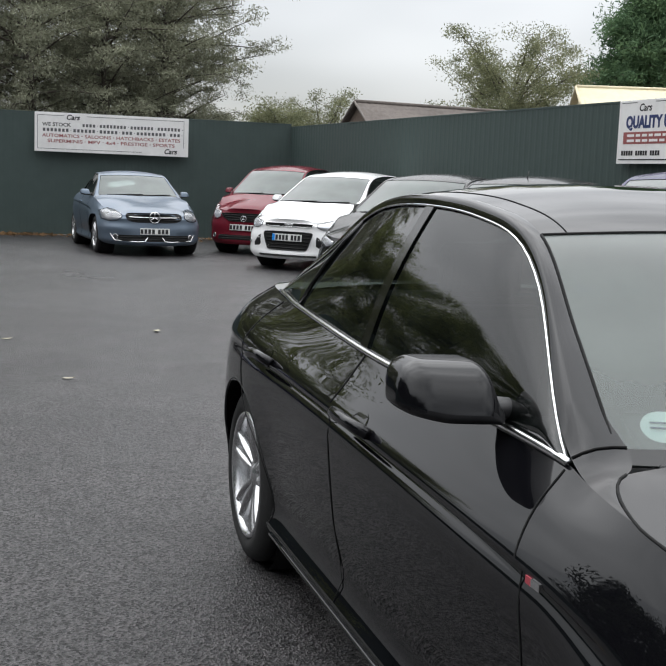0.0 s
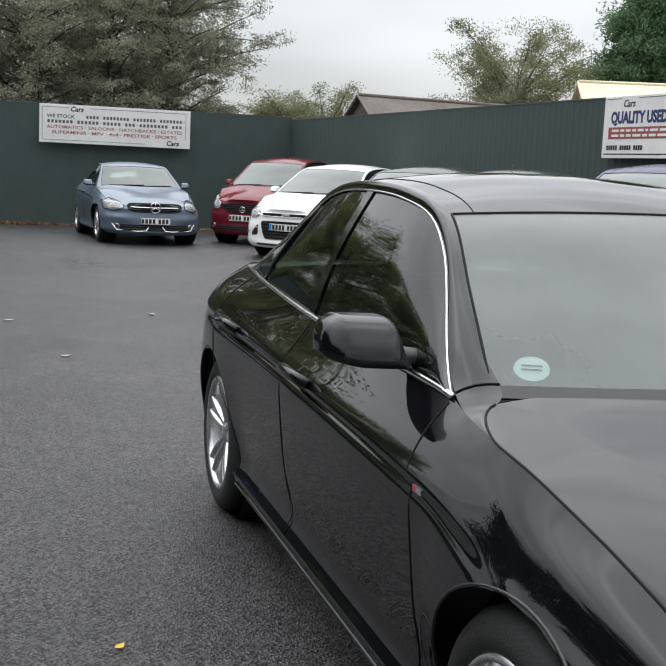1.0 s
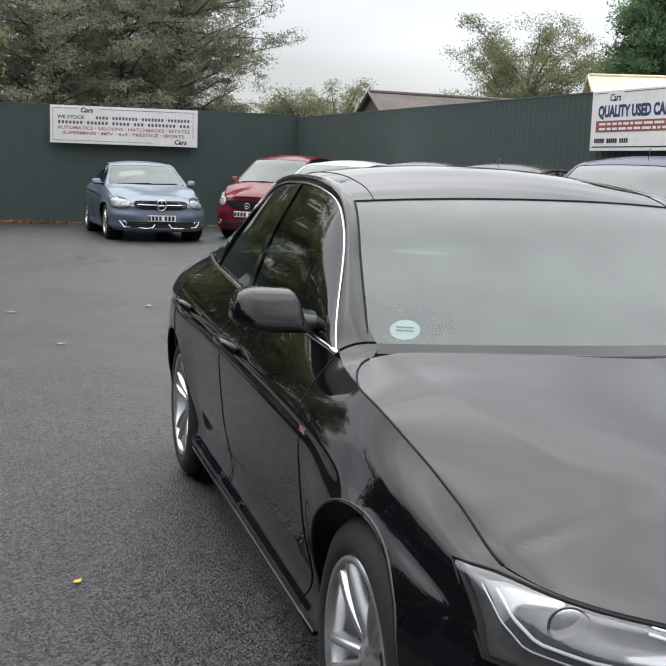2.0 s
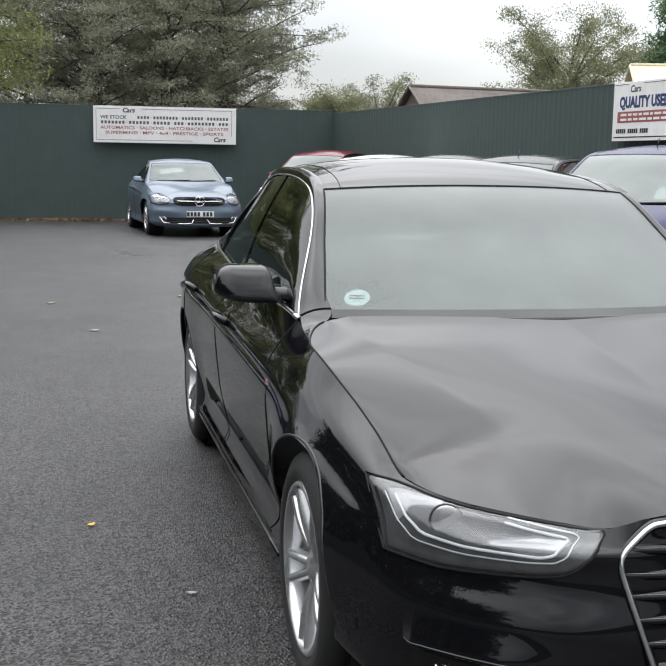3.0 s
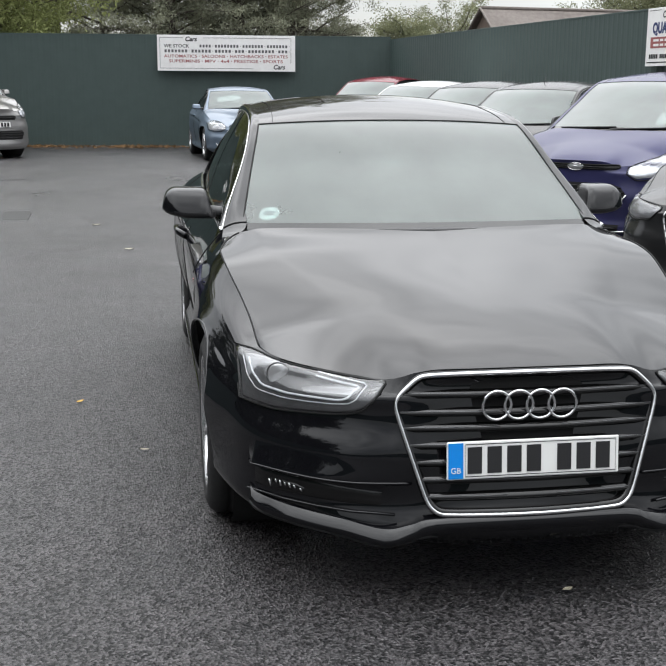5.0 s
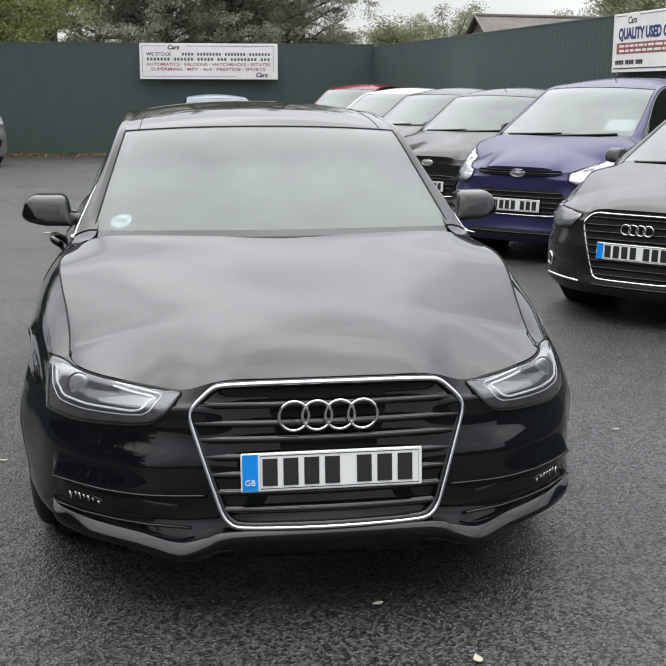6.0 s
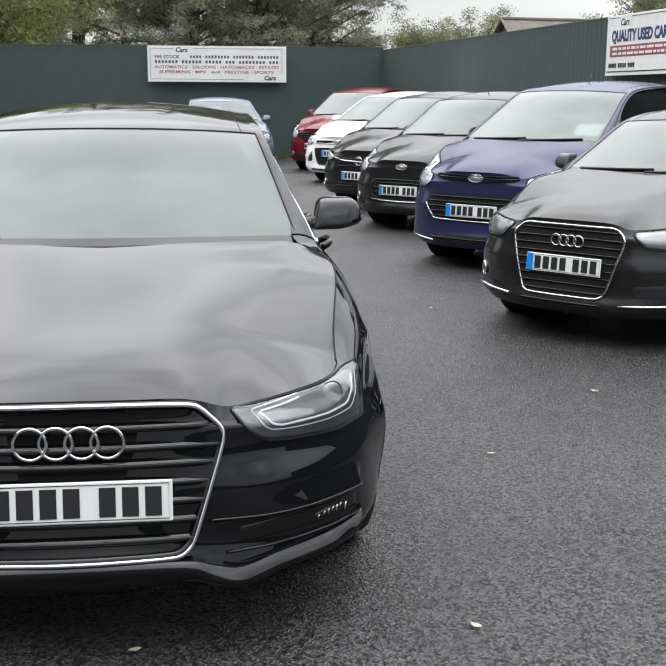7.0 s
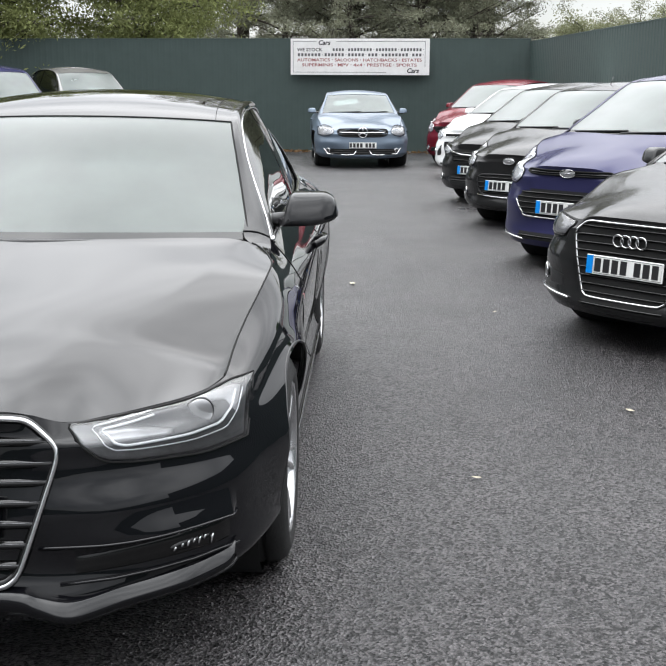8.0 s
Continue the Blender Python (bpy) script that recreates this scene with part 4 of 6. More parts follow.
def between(*knots):
    xs, vs = [k[0] for k in knots], [k[1] for k in knots]
    return lambda x: float(np.interp(x, xs, vs))


# ---- the yard: ground and fences ----
bm = bmesh.new()
bmesh.ops.create_grid(bm, x_segments=60, y_segments=60, size=150)
me = bpy.data.meshes.new("ground")
bm.to_mesh(me)
bm.free()
me.materials.append(M["asphalt"])
ground = tagged(new("ground", me), "dark wet asphalt yard with a fine stony grain", "ground", "", "structure")


def fence(name, a, b, top, label, deep=0.009):
    """A run of box-profiled steel sheets from a to b."""
    root = thing(name, label, "fence", "", "structure")
    a, b = Vector((*a, 0)), Vector((*b, 0))
    d = (b - a).normalized()
    n = Vector((-d.y, d.x, 0))
    length = (b - a).length
    count = max(1, round(length / 1.05))
    wide = length / count
    ribs = 7
    pitch = wide / ribs
    prof = []
    for r in range(ribs):
        x = r * pitch
        prof += [(x, 0.0), (x + pitch * 0.52, 0.0), (x + pitch * 0.66, deep), (x + pitch * 0.86, deep)]
    prof.append((wide + 0.012, 0.0))
    verts = []
    for z in (0.015, top):
        for x, o in prof:
            verts.append(d * x + n * o + Vector((0, 0, z)))
    k = len(prof)
    faces = [(i, i + 1, k + i + 1, k + i) for i in range(k - 1)]
    back = [v - n * 0.002 for v in verts]
    faces2 = faces + [tuple(q + 2 * k for q in f[::-1]) for f in faces]
    data = mesh_from("fence_sheet", verts + back, faces2, M["fence"], False)
    for i in range(count):
        ob = new("fence_sheet", data)
        ob.parent = root
        ob.location = a + d * (wide * i) + n * (0.002 * (i % 2)) + Vector((0, 0, 0.006 * math.sin(i * 2.3)))
    cap = box(0, length, -0.012, deep + 0.004, top - 0.012, top + 0.016, 0.003)
    ob = part("top_rail", cap, M["fence"], root)
    ob.matrix_basis = Matrix.Translation(a) @ Matrix.Rotation(math.atan2(d.y, d.x), 4, "Z")
    posts = max(2, round(length / 2.4))
    for i in range(posts + 1):
        p = part("fence_post", box(-0.04, 0.04, -0.1, -0.02, 0, top - 0.1, 0.004), M["fence"], root)
        p.matrix_basis = Matrix.Translation(a + d * (length * i / posts)) @ Matrix.Rotation(math.atan2(d.y, d.x), 4, "Z")
    return root


CORNER = (4.95, 24.95)
fence("fence_back", CORNER, (-16.0, 26.75), 2.66, "tall dark green box-profile steel fence behind the parked cars", 0.0022)
fence("fence_right", (7.9, -4.0), CORNER, 2.60, "tall dark green ribbed steel fence along the side of the yard", 0.0045)
# three runs added out of view; the low ones leave sky in bumper reflections
fence("fence_rear", (-14.0, -16.0), (7.9, -16.0), 1.5, "plain dark green steel fence added out of view to close the yard")
fence("fence_street", (7.9, -16.0), (7.9, -4.0), 1.5, "plain dark green steel fence added out of view to close the yard")
fence("fence_left", (-16.0, 26.75), (-14.0, -16.0), 2.6, "plain dark green steel fence added out of view to close the yard")


def words(text, size, mat, parent, x, z, y=-0.012, bold=0.0, wide=1.0, slant=0.0):
    cu = bpy.data.curves.new("lettering", "FONT")
    cu.body, cu.size, cu.extrude, cu.offset, cu.shear = text, size, 0.001, bold, slant
    cu.resolution_u = 3
    ob = new("lettering", cu)
    dg = bpy.context.evaluated_depsgraph_get()
    me = bpy.data.meshes.new_from_object(ob.evaluated_get(dg))
    bpy.data.objects.remove(ob)
    me.materials.clear()
    me.materials.append(mat)
    out = piece("lettering", me, parent)
    out.matrix_basis = pose(x, y, z, 90) @ Matrix.Diagonal((wide, 1, 1, 1))
    return out


def bar(x0, x1, z0, z1, mat, parent, y=-0.012):
    return part("printed_bar", box(x0, x1, y - 0.001, y + 0.001, z0, z1), mat, parent)


def sign_board(name, label, at, w, h):
    root = thing(name, label, "sign", "signs on the fence", "", at)
    part("board", box(0, w, -0.010, 0.0, 0, h, 0.003, 1), M["sign"], root)
    return root


def frame_line(root, x0, x1, z0, z1, mat, thick=0.008):
    bar(x0, x1, z0, z0 + thick, mat, root)
    bar(x0, x1, z1 - thick, z1, mat, root)
    bar(x0, x0 + thick, z0, z1, mat, root)
    bar(x1 - thick, x1, z0, z1, mat, root)


turn_back = math.degrees(math.atan2(24.874 - 25.159, 2.569 + 0.717))
s1 = sign_board("long_sign", "long white sign board with black and faded red lettering", pose(-0.726, 25.24, 1.818, 0, 0, turn_back), 3.32, 0.842)
words("Cars", 0.15, M["ink"], s1, 0.66, 0.70, bold=0.004, slant=0.25)
words("Cars", 0.15, M["ink"], s1, 2.78, 0.055, bold=0.004, slant=0.25)
words("WE STOCK", 0.108, M["ink"], s1, 0.16, 0.550, bold=0.002, wide=1.1)
rng = random.Random(4)


def bar_row(root, x, x_end, z, h, mat, pieces):
    """Names that are not lettered: dark bars with a dot between them."""
    total = sum(pieces)
    gap = 0.075
    unit = (x_end - x - gap * (len(pieces) - 1)) / total
    for n_letters in pieces:
        for q in range(n_letters):
            bar(x + unit * q + unit * 0.18, x + unit * (q + 1) - unit * 0.18, z, z + h * (0.9 + 0.1 * rng.random()), mat, root)
        x += unit * n_letters
        bar(x + gap * 0.4, x + gap * 0.6, z + h * 0.4, z + h * 0.62, mat, root)
        x += gap


bar_row(s1, 1.00, 3.14, 0.555, 0.070, M["worn_ink"], (4, 8, 7, 7))
bar_row(s1, 0.16, 3.14, 0.435, 0.070, M["worn_ink"], (7, 6, 5, 3, 8, 3))


def word_row(root, texts, x, x_end, z, size, mat):
    """Words spread over a row with a dot between them."""
    made = [words(t, size, mat, root, 0, z, bold=0.0015) for t in texts]
    widths = [max(v.co.x for v in m.data.vertices) for m in made]
    gap = 0.11
    wide = (x_end - x - gap * (len(texts) - 1)) / sum(widths)
    for m, w in zip(made, widths):
        m.matrix_basis = pose(x, -0.012, z, 90) @ Matrix.Diagonal((wide, 1, 1, 1))
        x += w * wide
        if m is not made[-1]:
            bar(x + gap * 0.4, x + gap * 0.6, z + size * 0.28, z + size * 0.44, mat, root)
        x += gap


word_row(s1, ("AUTOMATICS", "SALOONS", "HATCHBACKS", "ESTATES"), 0.16, 3.14, 0.315, 0.100, M["red_ink"])
word_row(s1, ("SUPERMINIS", "MPV", "4x4", "PRESTIGE", "SPORTS"), 0.27, 3.02, 0.20, 0.100, M["red_ink"])
for x0, x1, z0, z1 in ((0.06, 0.62, 0.775, 0.783), (1.10, 3.22, 0.775, 0.783), (0.06, 2.30, 0.06, 0.068), (0.06, 0.068, 0.06, 0.783), (3.212, 3.22, 0.19, 0.783)):
    bar(x0, x1, z0, z1, M["ink"], s1)

side_turn = math.degrees(math.atan2(12.78 - CORNER[1], 6.122 - CORNER[0]))
s2 = sign_board("price_sign", "white sign board with navy heading and red panel", pose(6.085, 12.78, 1.80, 0, 0, side_turn), 2.05, 0.80)
words("Cars", 0.13, M["ink"], s2, 0.40, 0.66, bold=0.002, slant=0.2)
words("QUALITY USED CARS", 0.205, M["navy_ink"], s2, 0.16, 0.455, bold=0.010, wide=0.82)
bar(0.12, 1.93, 0.25, 0.40, M["red_ink"], s2)
for z in (0.275, 0.34):
    xx = 0.2
    while xx < 1.8:
        ln = rng.uniform(0.05, 0.2)
        bar(xx, min(xx + ln, 1.85), z, z + 0.032, M["sign"], s2, -0.015)
        xx += ln + 0.035
for i in range(16):
    if i not in (5, 11):
        bar(0.10 + i * 0.048, 0.137 + i * 0.048, 0.105, 0.165, M["ink"], s2)
bar(0.05, 2.0, 0.045, 0.06, M["ink"], s2)
bar(0.05, 0.36, 0.765, 0.772, M["ink"], s2)
bar(0.72, 2.0, 0.765, 0.772, M["ink"], s2)

# ---- the black saloon in front of the camera ----
hero = Car("black_saloon", "glossy black four-door saloon with chrome window trim on wet asphalt", pose(0, 0, 0), M["black_paint"])
H = hero.root


def hero_grille():
    g = piece("grille", None, H, "black barred grille in a chrome frame")
    face = lambda x, z: 0.2 * (z - 0.29) + 0.2 * x * x
    half = [(0.0, 0.694), (0.20, 0.692), (0.295, 0.688), (0.322, 0.684), (0.342, 0.672), (0.385, 0.632), (0.396, 0.612), (0.396, 0.59), (0.385, 0.55), (0.318, 0.34), (0.305, 0.315), (0.285, 0.298), (0.26, 0.291), (0.0, 0.288)]
    line = [(x, z) for x, z in half] + [(-x, z) for x, z in half[-2:0:-1]]
    for _ in range(2):
        line = [(p[0] * a + q[0] * (1 - a), p[1] * a + q[1] * (1 - a)) for p, q in zip(line, line[1:] + line[:1]) for a in (0.8, 0.2)]
    fr = [Vector((x, face(x, z) - 0.012, z)) for x, z in line]
    shell("chrome_frame", *tube(fr, 0.0062, 8, True, 1.1), M["satin_chrome"], g, "chrome grille surround")
    inner = [Vector((x * 0.985, face(x, z) + 0.004, 0.49 + (z - 0.49) * 0.985)) for x, z in line]
    shell("black_frame", *tube(inner, 0.013, 6, True), M["gloss_black"], g)
    bm = bmesh.new()
    bm.faces.new([bm.verts.new((x, face(x, z) + 0.022, z)) for x, z in line])
    bmesh.ops.triangulate(bm, faces=bm.faces[:])
    part("grille_backing", bm, M["gap"], g)
    width = lambda z: float(np.interp(z, [0.29, 0.34, 0.55, 0.60, 0.63, 0.69], [0.25, 0.31, 0.378, 0.388, 0.378, 0.31]))
    for z in (0.632, 0.580, 0.536, 0.487, 0.438, 0.389, 0.340):
        w = width(z)
        pts = [Vector((w * (-1 + 2 * i / 16), face(w * (-1 + 2 * i / 16), z), z)) for i in range(17)]
        verts = []
        for p in pts:
            for dy, dz in ((0.02, -0.016), (-0.004, -0.012), (-0.008, 0.002), (0.02, 0.010)):
                verts.append(p + Vector((0, dy, dz)))
        shell("grille_bar", verts, grid_faces(17, 4), M["gloss_black"], g)
        # the highlight on each bar's outer ends is put in as thin grey strips
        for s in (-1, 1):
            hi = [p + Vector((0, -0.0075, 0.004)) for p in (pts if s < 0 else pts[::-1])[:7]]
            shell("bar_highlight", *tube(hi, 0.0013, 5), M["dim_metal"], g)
    for i in range(4):
        v, fc = ring((-0.1045 + i * 0.066, face(0.1, 0.6) - 0.018, 0.602), 0.0425, 0.0048, n=40)
        shell("badge_ring", v, fc, M["chrome"], g, "chrome ring")
    return g


hero_grille()
hero_plate = hero.number_plate(0.452, 0.012, -6)
words("GB", 0.024, M["plate"], hero_plate, -0.250, -0.036, -0.0095)


def hero_lamp(s):
    lamp = piece("headlight", None, H, "clear headlight with a bright double light strip")
    lip_x, lip_z = [p[0] for p in hero.rails[-1] if p[1] < 0.45], [p[2] for p in hero.rails[-1] if p[1] < 0.45]
    up = lambda x: float(np.interp(x, lip_x, lip_z)) - 0.006
    lo = between((0.418, 0.658), (0.45, 0.622), (0.486, 0.586), (0.513, 0.574), (0.565, 0.567), (0.65, 0.561), (0.73, 0.553), (0.818, 0.556))
    x0, x1 = 0.418, 0.818
    hero.patch("lamp_housing", up, lo, s * x0, s * x1, M["lamp_inner"], lamp, 0.002, 40, 12)
    hero.patch("reflector", between((0.475, 0.650), (0.55, 0.655), (0.66, 0.628)), between((0.475, 0.645), (0.525, 0.614), (0.66, 0.618)), s * 0.478, s * 0.66, M["lamp_mid"], lamp, 0.004, 16, 6)
    hero.patch("outer_reflector", between((0.70, 0.688), (0.80, 0.686)), between((0.70, 0.672), (0.765, 0.655), (0.80, 0.60)), s * 0.70, s * 0.80, M["lamp_mid"], lamp, 0.004, 12, 6)
    main = [(0.782, 0.674), (0.776, 0.640), (0.755, 0.616), (0.696, 0.610), (0.613, 0.611), (0.554, 0.610), (0.530, 0.616), (0.488, 0.646), (0.560, 0.657), (0.612, 0.667)]
    rimline = [(0.797, 0.674), (0.790, 0.628), (0.768, 0.600), (0.696, 0.594), (0.570, 0.598), (0.527, 0.602), (0.508, 0.613), (0.466, 0.654), (0.555, 0.670), (0.605, 0.678)]
    for pts, r, nm, mt, lab in ((main, 0.0036, "light_strip", "led", "white light strip"), (rimline, 0.0018, "strip_edge", "led", "")):
        line = [(s * (p[0] * (1 - f_) + q[0] * f_), p[1] * (1 - f_) + q[1] * f_) for p, q in zip(pts, pts[1:]) for f_ in (0.12, 0.5, 0.88)]
        hero.on_front(line, r, nm, M[mt], lamp, 0.007, label=lab)
    c, nrm = hero.front(s * 0.708, 0.650, 0.003)
    turn = Vector((0, -1, 0)).rotation_difference((nrm + Vector((0, -0.8, -0.5))).normalized()).to_matrix()
    v, fc = ring((0, 0, 0), 0.038, 0.0026)
    shell("projector_ring", [turn @ p + c for p in v], fc, M["dim_metal"], lamp)
    bm = bmesh.new()
    bmesh.ops.create_uvsphere(bm, u_segments=24, v_segments=14, radius=0.036)
    for q in bm.verts:
        q.co = turn @ Vector((q.co.x, q.co.y * 0.25, q.co.z)) + c
    part("projector_lens", bm, M["lamp_mid"], lamp, smooth=True)
    cov = hero.patch("lamp_cover", up, lo, s * x0, s * x1, M["lens"], lamp, 0.014, 40, 12, skirt=0.012)
    cov.visible_shadow = False
    n = 32
    xs = [x0 + (x1 - x0) * i / n for i in range(n + 1)]
    rim = [(s * x, up(x)) for x in xs] + [(s * x, lo(x)) for x in xs[::-1]]
    hero.on_front(rim, 0.003, "lamp_gap", M["gap"], lamp, 0.003, True)


for s in (-1, 1):
    hero_lamp(s)
    # bumper: intake slot, fog lamp, ridges and the lower blade
    intake = piece("side_intake", None, H, "dark lower air intake with a fog lamp")
    hero.patch("intake_mesh", between((0.42, 0.356), (0.80, 0.392)), between((0.42, 0.296), (0.80, 0.308)), s * 0.42, s * 0.80, M["gloss_black"], intake, 0.003, 18, 5)
    hero.on_front([(s * x, z) for x, z in ((0.40, 0.284), (0.52, 0.286), (0.61, 0.292), (0.70, 0.298), (0.80, 0.301))], 0.0065, "intake_edge", M["black_paint"], intake, 0.010, flat=0.7)
    verts = []
    ledge = spline(((0.352, 0.376), (0.5, 0.381), (0.66, 0.389), (0.75, 0.390), (0.80, 0.385)), 8)
    for n_, (x, z) in enumerate(ledge):
        grow = min(1, n_ / 14, (len(ledge) - 1 - n_) / 4)
        for dz, off in ((0.066, 0.0005), (0.050, 0.004), (0.034, 0.0115), (0.018, 0.0195), (0.007, 0.025), (0.001, 0.0265), (-0.003, 0.025), (-0.007, 0.012), (-0.010, -0.002)):
            verts.append(hero.front(s * float(x), float(z) + dz, off * grow if off > 0 else off)[0])
    shell("bumper_ridge", verts, grid_faces(len(ledge), 9, False, s > 0), M["black_paint"], H)
    crest = [hero.front(s * float(x), float(z), 0.0245 * min(1, n_ / 14, (len(ledge) - 1 - n_) / 4))[0] for n_, (x, z) in enumerate(ledge)]
    shell("ridge_edge", *tube(crest, 0.0042, 6), M["black_paint"], H)
    hero.patch("fog_glass", between((0.64, 0.340), (0.67, 0.354), (0.73, 0.358), (0.75, 0.354)), between((0.64, 0.322), (0.75, 0.314)), s * 0.642, s * 0.750, M["gloss_black"], intake, 0.006, 12, 4)
    for a_, z_, tall_ in ((0.655, 0.334, 0.006), (0.672, 0.340, 0.007), (0.685, 0.342, 0.010), (0.698, 0.345, 0.007), (0.710, 0.344, 0.012), (0.722, 0.348, 0.007), (0.738, 0.340, 0.015)):
        hero.on_front([(s * a_, z_ - tall_), (s * (a_ + 0.003), z_), (s * (a_ + 0.004), z_ + tall_ * 0.6)], 0.0036, "fog_reflector", M["satin_chrome"], intake, 0.007)
    # chrome round the side glass
    sill_pts, arc_pts = hero.trims[s]
    shell("waist_trim", *tube([p + Vector((0.003 * s, 0, 0.004)) for p in sill_pts], 0.009, 8, False, 1.0), M["satin_chrome"], H, "chrome window trim")
    shell("arch_trim", *tube([p + Vector((0.001 * s, 0.004, -0.003)) for p in arc_pts], 0.0036, 8), M["satin_chrome"], H, "chrome window trim")
    # door gaps
    for pts in (((1.50, 0.925), (1.49, 0.84), (1.44, 0.70), (1.42, 0.50), (1.46, 0.30), (1.50, 0.25)), ((2.64, 0.955), (2.63, 0.80), (2.61, 0.60), (2.61, 0.25)), ((3.72, 0.985), (3.70, 0.80), (3.60, 0.62), (3.42, 0.48), (3.36, 0.30), (3.36, 0.25))):
        line = [hero.flank(s, float(p[0]), float(p[1]), 0.001) for p in spline(pts, 6)]
        shell("door_gap", *tube(line, 0.0018), M["gap"], H)
    line = [hero.flank(s, 1.48 + 1.9 * i / 12, 0.246, 0.001) for i in range(13)]
    shell("sill_gap", *tube(line, 0.0035), M["gap"], H)
    line = [hero.flank(s, 1.32 + 2.0 * i / 12, 0.225, 0.004) for i in range(13)]
    shell("sill_ridge", *tube(line, 0.008, 8), M["black_paint"], H)
    # handles
    for y, z in ((2.40, 0.812), (3.38, 0.828)):
        h = piece("door_handle", None, H)
        pts = [hero.flank(s, y + dy, z, o) for dy, o in ((-0.11, 0.002), (-0.095, 0.034), (-0.04, 0.046), (0.04, 0.046), (0.095, 0.034), (0.11, 0.002))]
        shell("grip", *tube([Vector(p) for p in spline(pts, 4)], 0.0135, 10, False, 1.2), M["black_paint"], h)
        # a flat black disc puts the shade of the handle cup into colour
        cup = [hero.flank(s, y - 0.01 + 0.058 * math.cos(t * 0.3142), z + 0.002 + 0.034 * math.sin(t * 0.3142), 0.0012) for t in range(20)]
        bm = bmesh.new()
        bm.faces.new([bm.verts.new(p) for p in cup])
        part("recess_shade", bm, M["gloss_black"], h)
    # wing badge
    b = hero.flank(s, 1.385, 0.757, 0.003)
    badge = piece("wing_badge", None, H, "small red and silver badge")
    part("red_half", box(min(b.x, b.x + 0.004 * s), max(b.x, b.x + 0.004 * s), b.y + 0.006, b.y + 0.026, b.z - 0.007, b.z + 0.007), M["red_badge"], badge)
    part("silver_half", box(min(b.x, b.x + 0.004 * s), max(b.x, b.x + 0.004 * s), b.y - 0.026, b.y + 0.005, b.z - 0.007, b.z + 0.007), M["satin_chrome"], badge)
    # arch lips and the shut line at the foot of the pillar
    for a_ in hero.axles:
        R_ = hero.tyre + 0.038
        lip_ = [hero.flank(s, a_ + R_ * math.cos(radians(d_)), hero.tyre + R_ * math.sin(radians(d_)), 0.001) for d_ in range(-12, 193, 5)]
        shell("arch_lip", *tube([p + Vector((-0.004 * s, 0, 0)) for p in lip_], 0.0045, 8), M["plastic"], H)
    foot_row = min(hero.foot, key=lambda r: abs(r[2][2] - 0.966))
    foot = [Vector((q[0] * s, q[1], q[2] + 0.002)) for q in foot_row]
    shell("pillar_shut_line", *tube(foot, 0.0025, 5), M["gap"], H)
    hero.mirror(s, 1.80, 1.018, 0.80, 1.022)

# lower blade under the nose
blade = [(-0.800, 0.262, 0.282), (-0.775, 0.232, 0.264), (-0.69, 0.15, 0.252), (-0.55, 0.075, 0.233), (-0.44, 0.0, 0.222), (-0.36, -0.012, 0.236), (-0.29, -0.018, 0.252)]
blade += [(0, -0.024, 0.254)] + [(-x, y, z) for x, y, z in blade[::-1]]
verts = []
line = spline(blade, 5)
for x, y, z in line:
    # the sloping face narrows to an edge under the grille, over an upright one
    n = min(1.0, max(0.0, (0.46 - abs(x)) / 0.18))
    n = n * n * (3 - 2 * n)
    fy, fz = -0.009 + 0.013 * n, 0.006 + 0.015 * n
    for dy, dz in ((0.12, 0.040), (0.03, 0.034), (0.016, 0.0315), (0.014, 0.030), (fy, fz), (fy - 0.0015, fz - 0.003), (fy - 0.001, -0.010), (fy + 0.004, -0.014), (0.10, -0.026)):
        verts.append(Vector((x, y + dy, z + dz)))
shell("front_blade", verts, grid_faces(len(line), 9), M["black_paint"], H, "black front spoiler blade")
lip = spline([(x, y - 0.002, z - 0.012) for x, y, z in blade], 5)
shell("lower_lip", *tube([Vector((p[0], p[1] + 0.035, p[2] - 0.016)) for p in lip], 0.005, 6), M["plastic"], H)
hero.finish()

# paper disc behind the windscreen, wipers, aerial fin
sx, sz = -0.608, 1.006
hit, nrm, _, _ = hero.screen_tree.ray_cast(Vector((sx, 0.0, sz)), Vector((0, 1, 0)))
if hit:
    if nrm.y > 0:
        nrm = -nrm
    a = nrm.cross(Vector((0, 0, 1))).normalized()
    b = a.cross(nrm).normalized()
    verts = [hit - nrm * 0.004] + [hit - nrm * 0.004 + a * (0.042 * math.cos(t)) + b * (0.042 * math.sin(t)) for t in [2 * math.pi * i / 28 for i in range(28)]]
    shell("windscreen_disc", verts, [(0, 1 + i, 1 + (i + 1) % 28) for i in range(28)], M["paper"], H, "round pale paper disc")
    for q in (-0.006, 0.008):
        shell("disc_print", *tube([hit - nrm * 0.0015 + a * d + b * q for d in (-0.024, 0.0, 0.024)], 0.0018, 4), M["navy_ink"], H)
for x0, x1, y0 in ((-0.60, 0.02, 1.32), (-0.02, 0.60, 1.32)):
    pts = []
    for i in range(9):
        t = i / 8
        x = x0 + (x1 - x0) * t
        z = 0.950 + 0.004 * math.sin(math.pi * t)
        hit, nrm, _, _ = hero.screen_tree.ray_cast(Vector((x, 0.0, z)), Vector((0, 1, 0)))
        if hit:
            pts.append(hit + Vector((0, -0.012, 0.004)))
    if len(pts) > 2:
        shell("wiper", *tube(pts, 0.005, 6), M["plastic"], H)


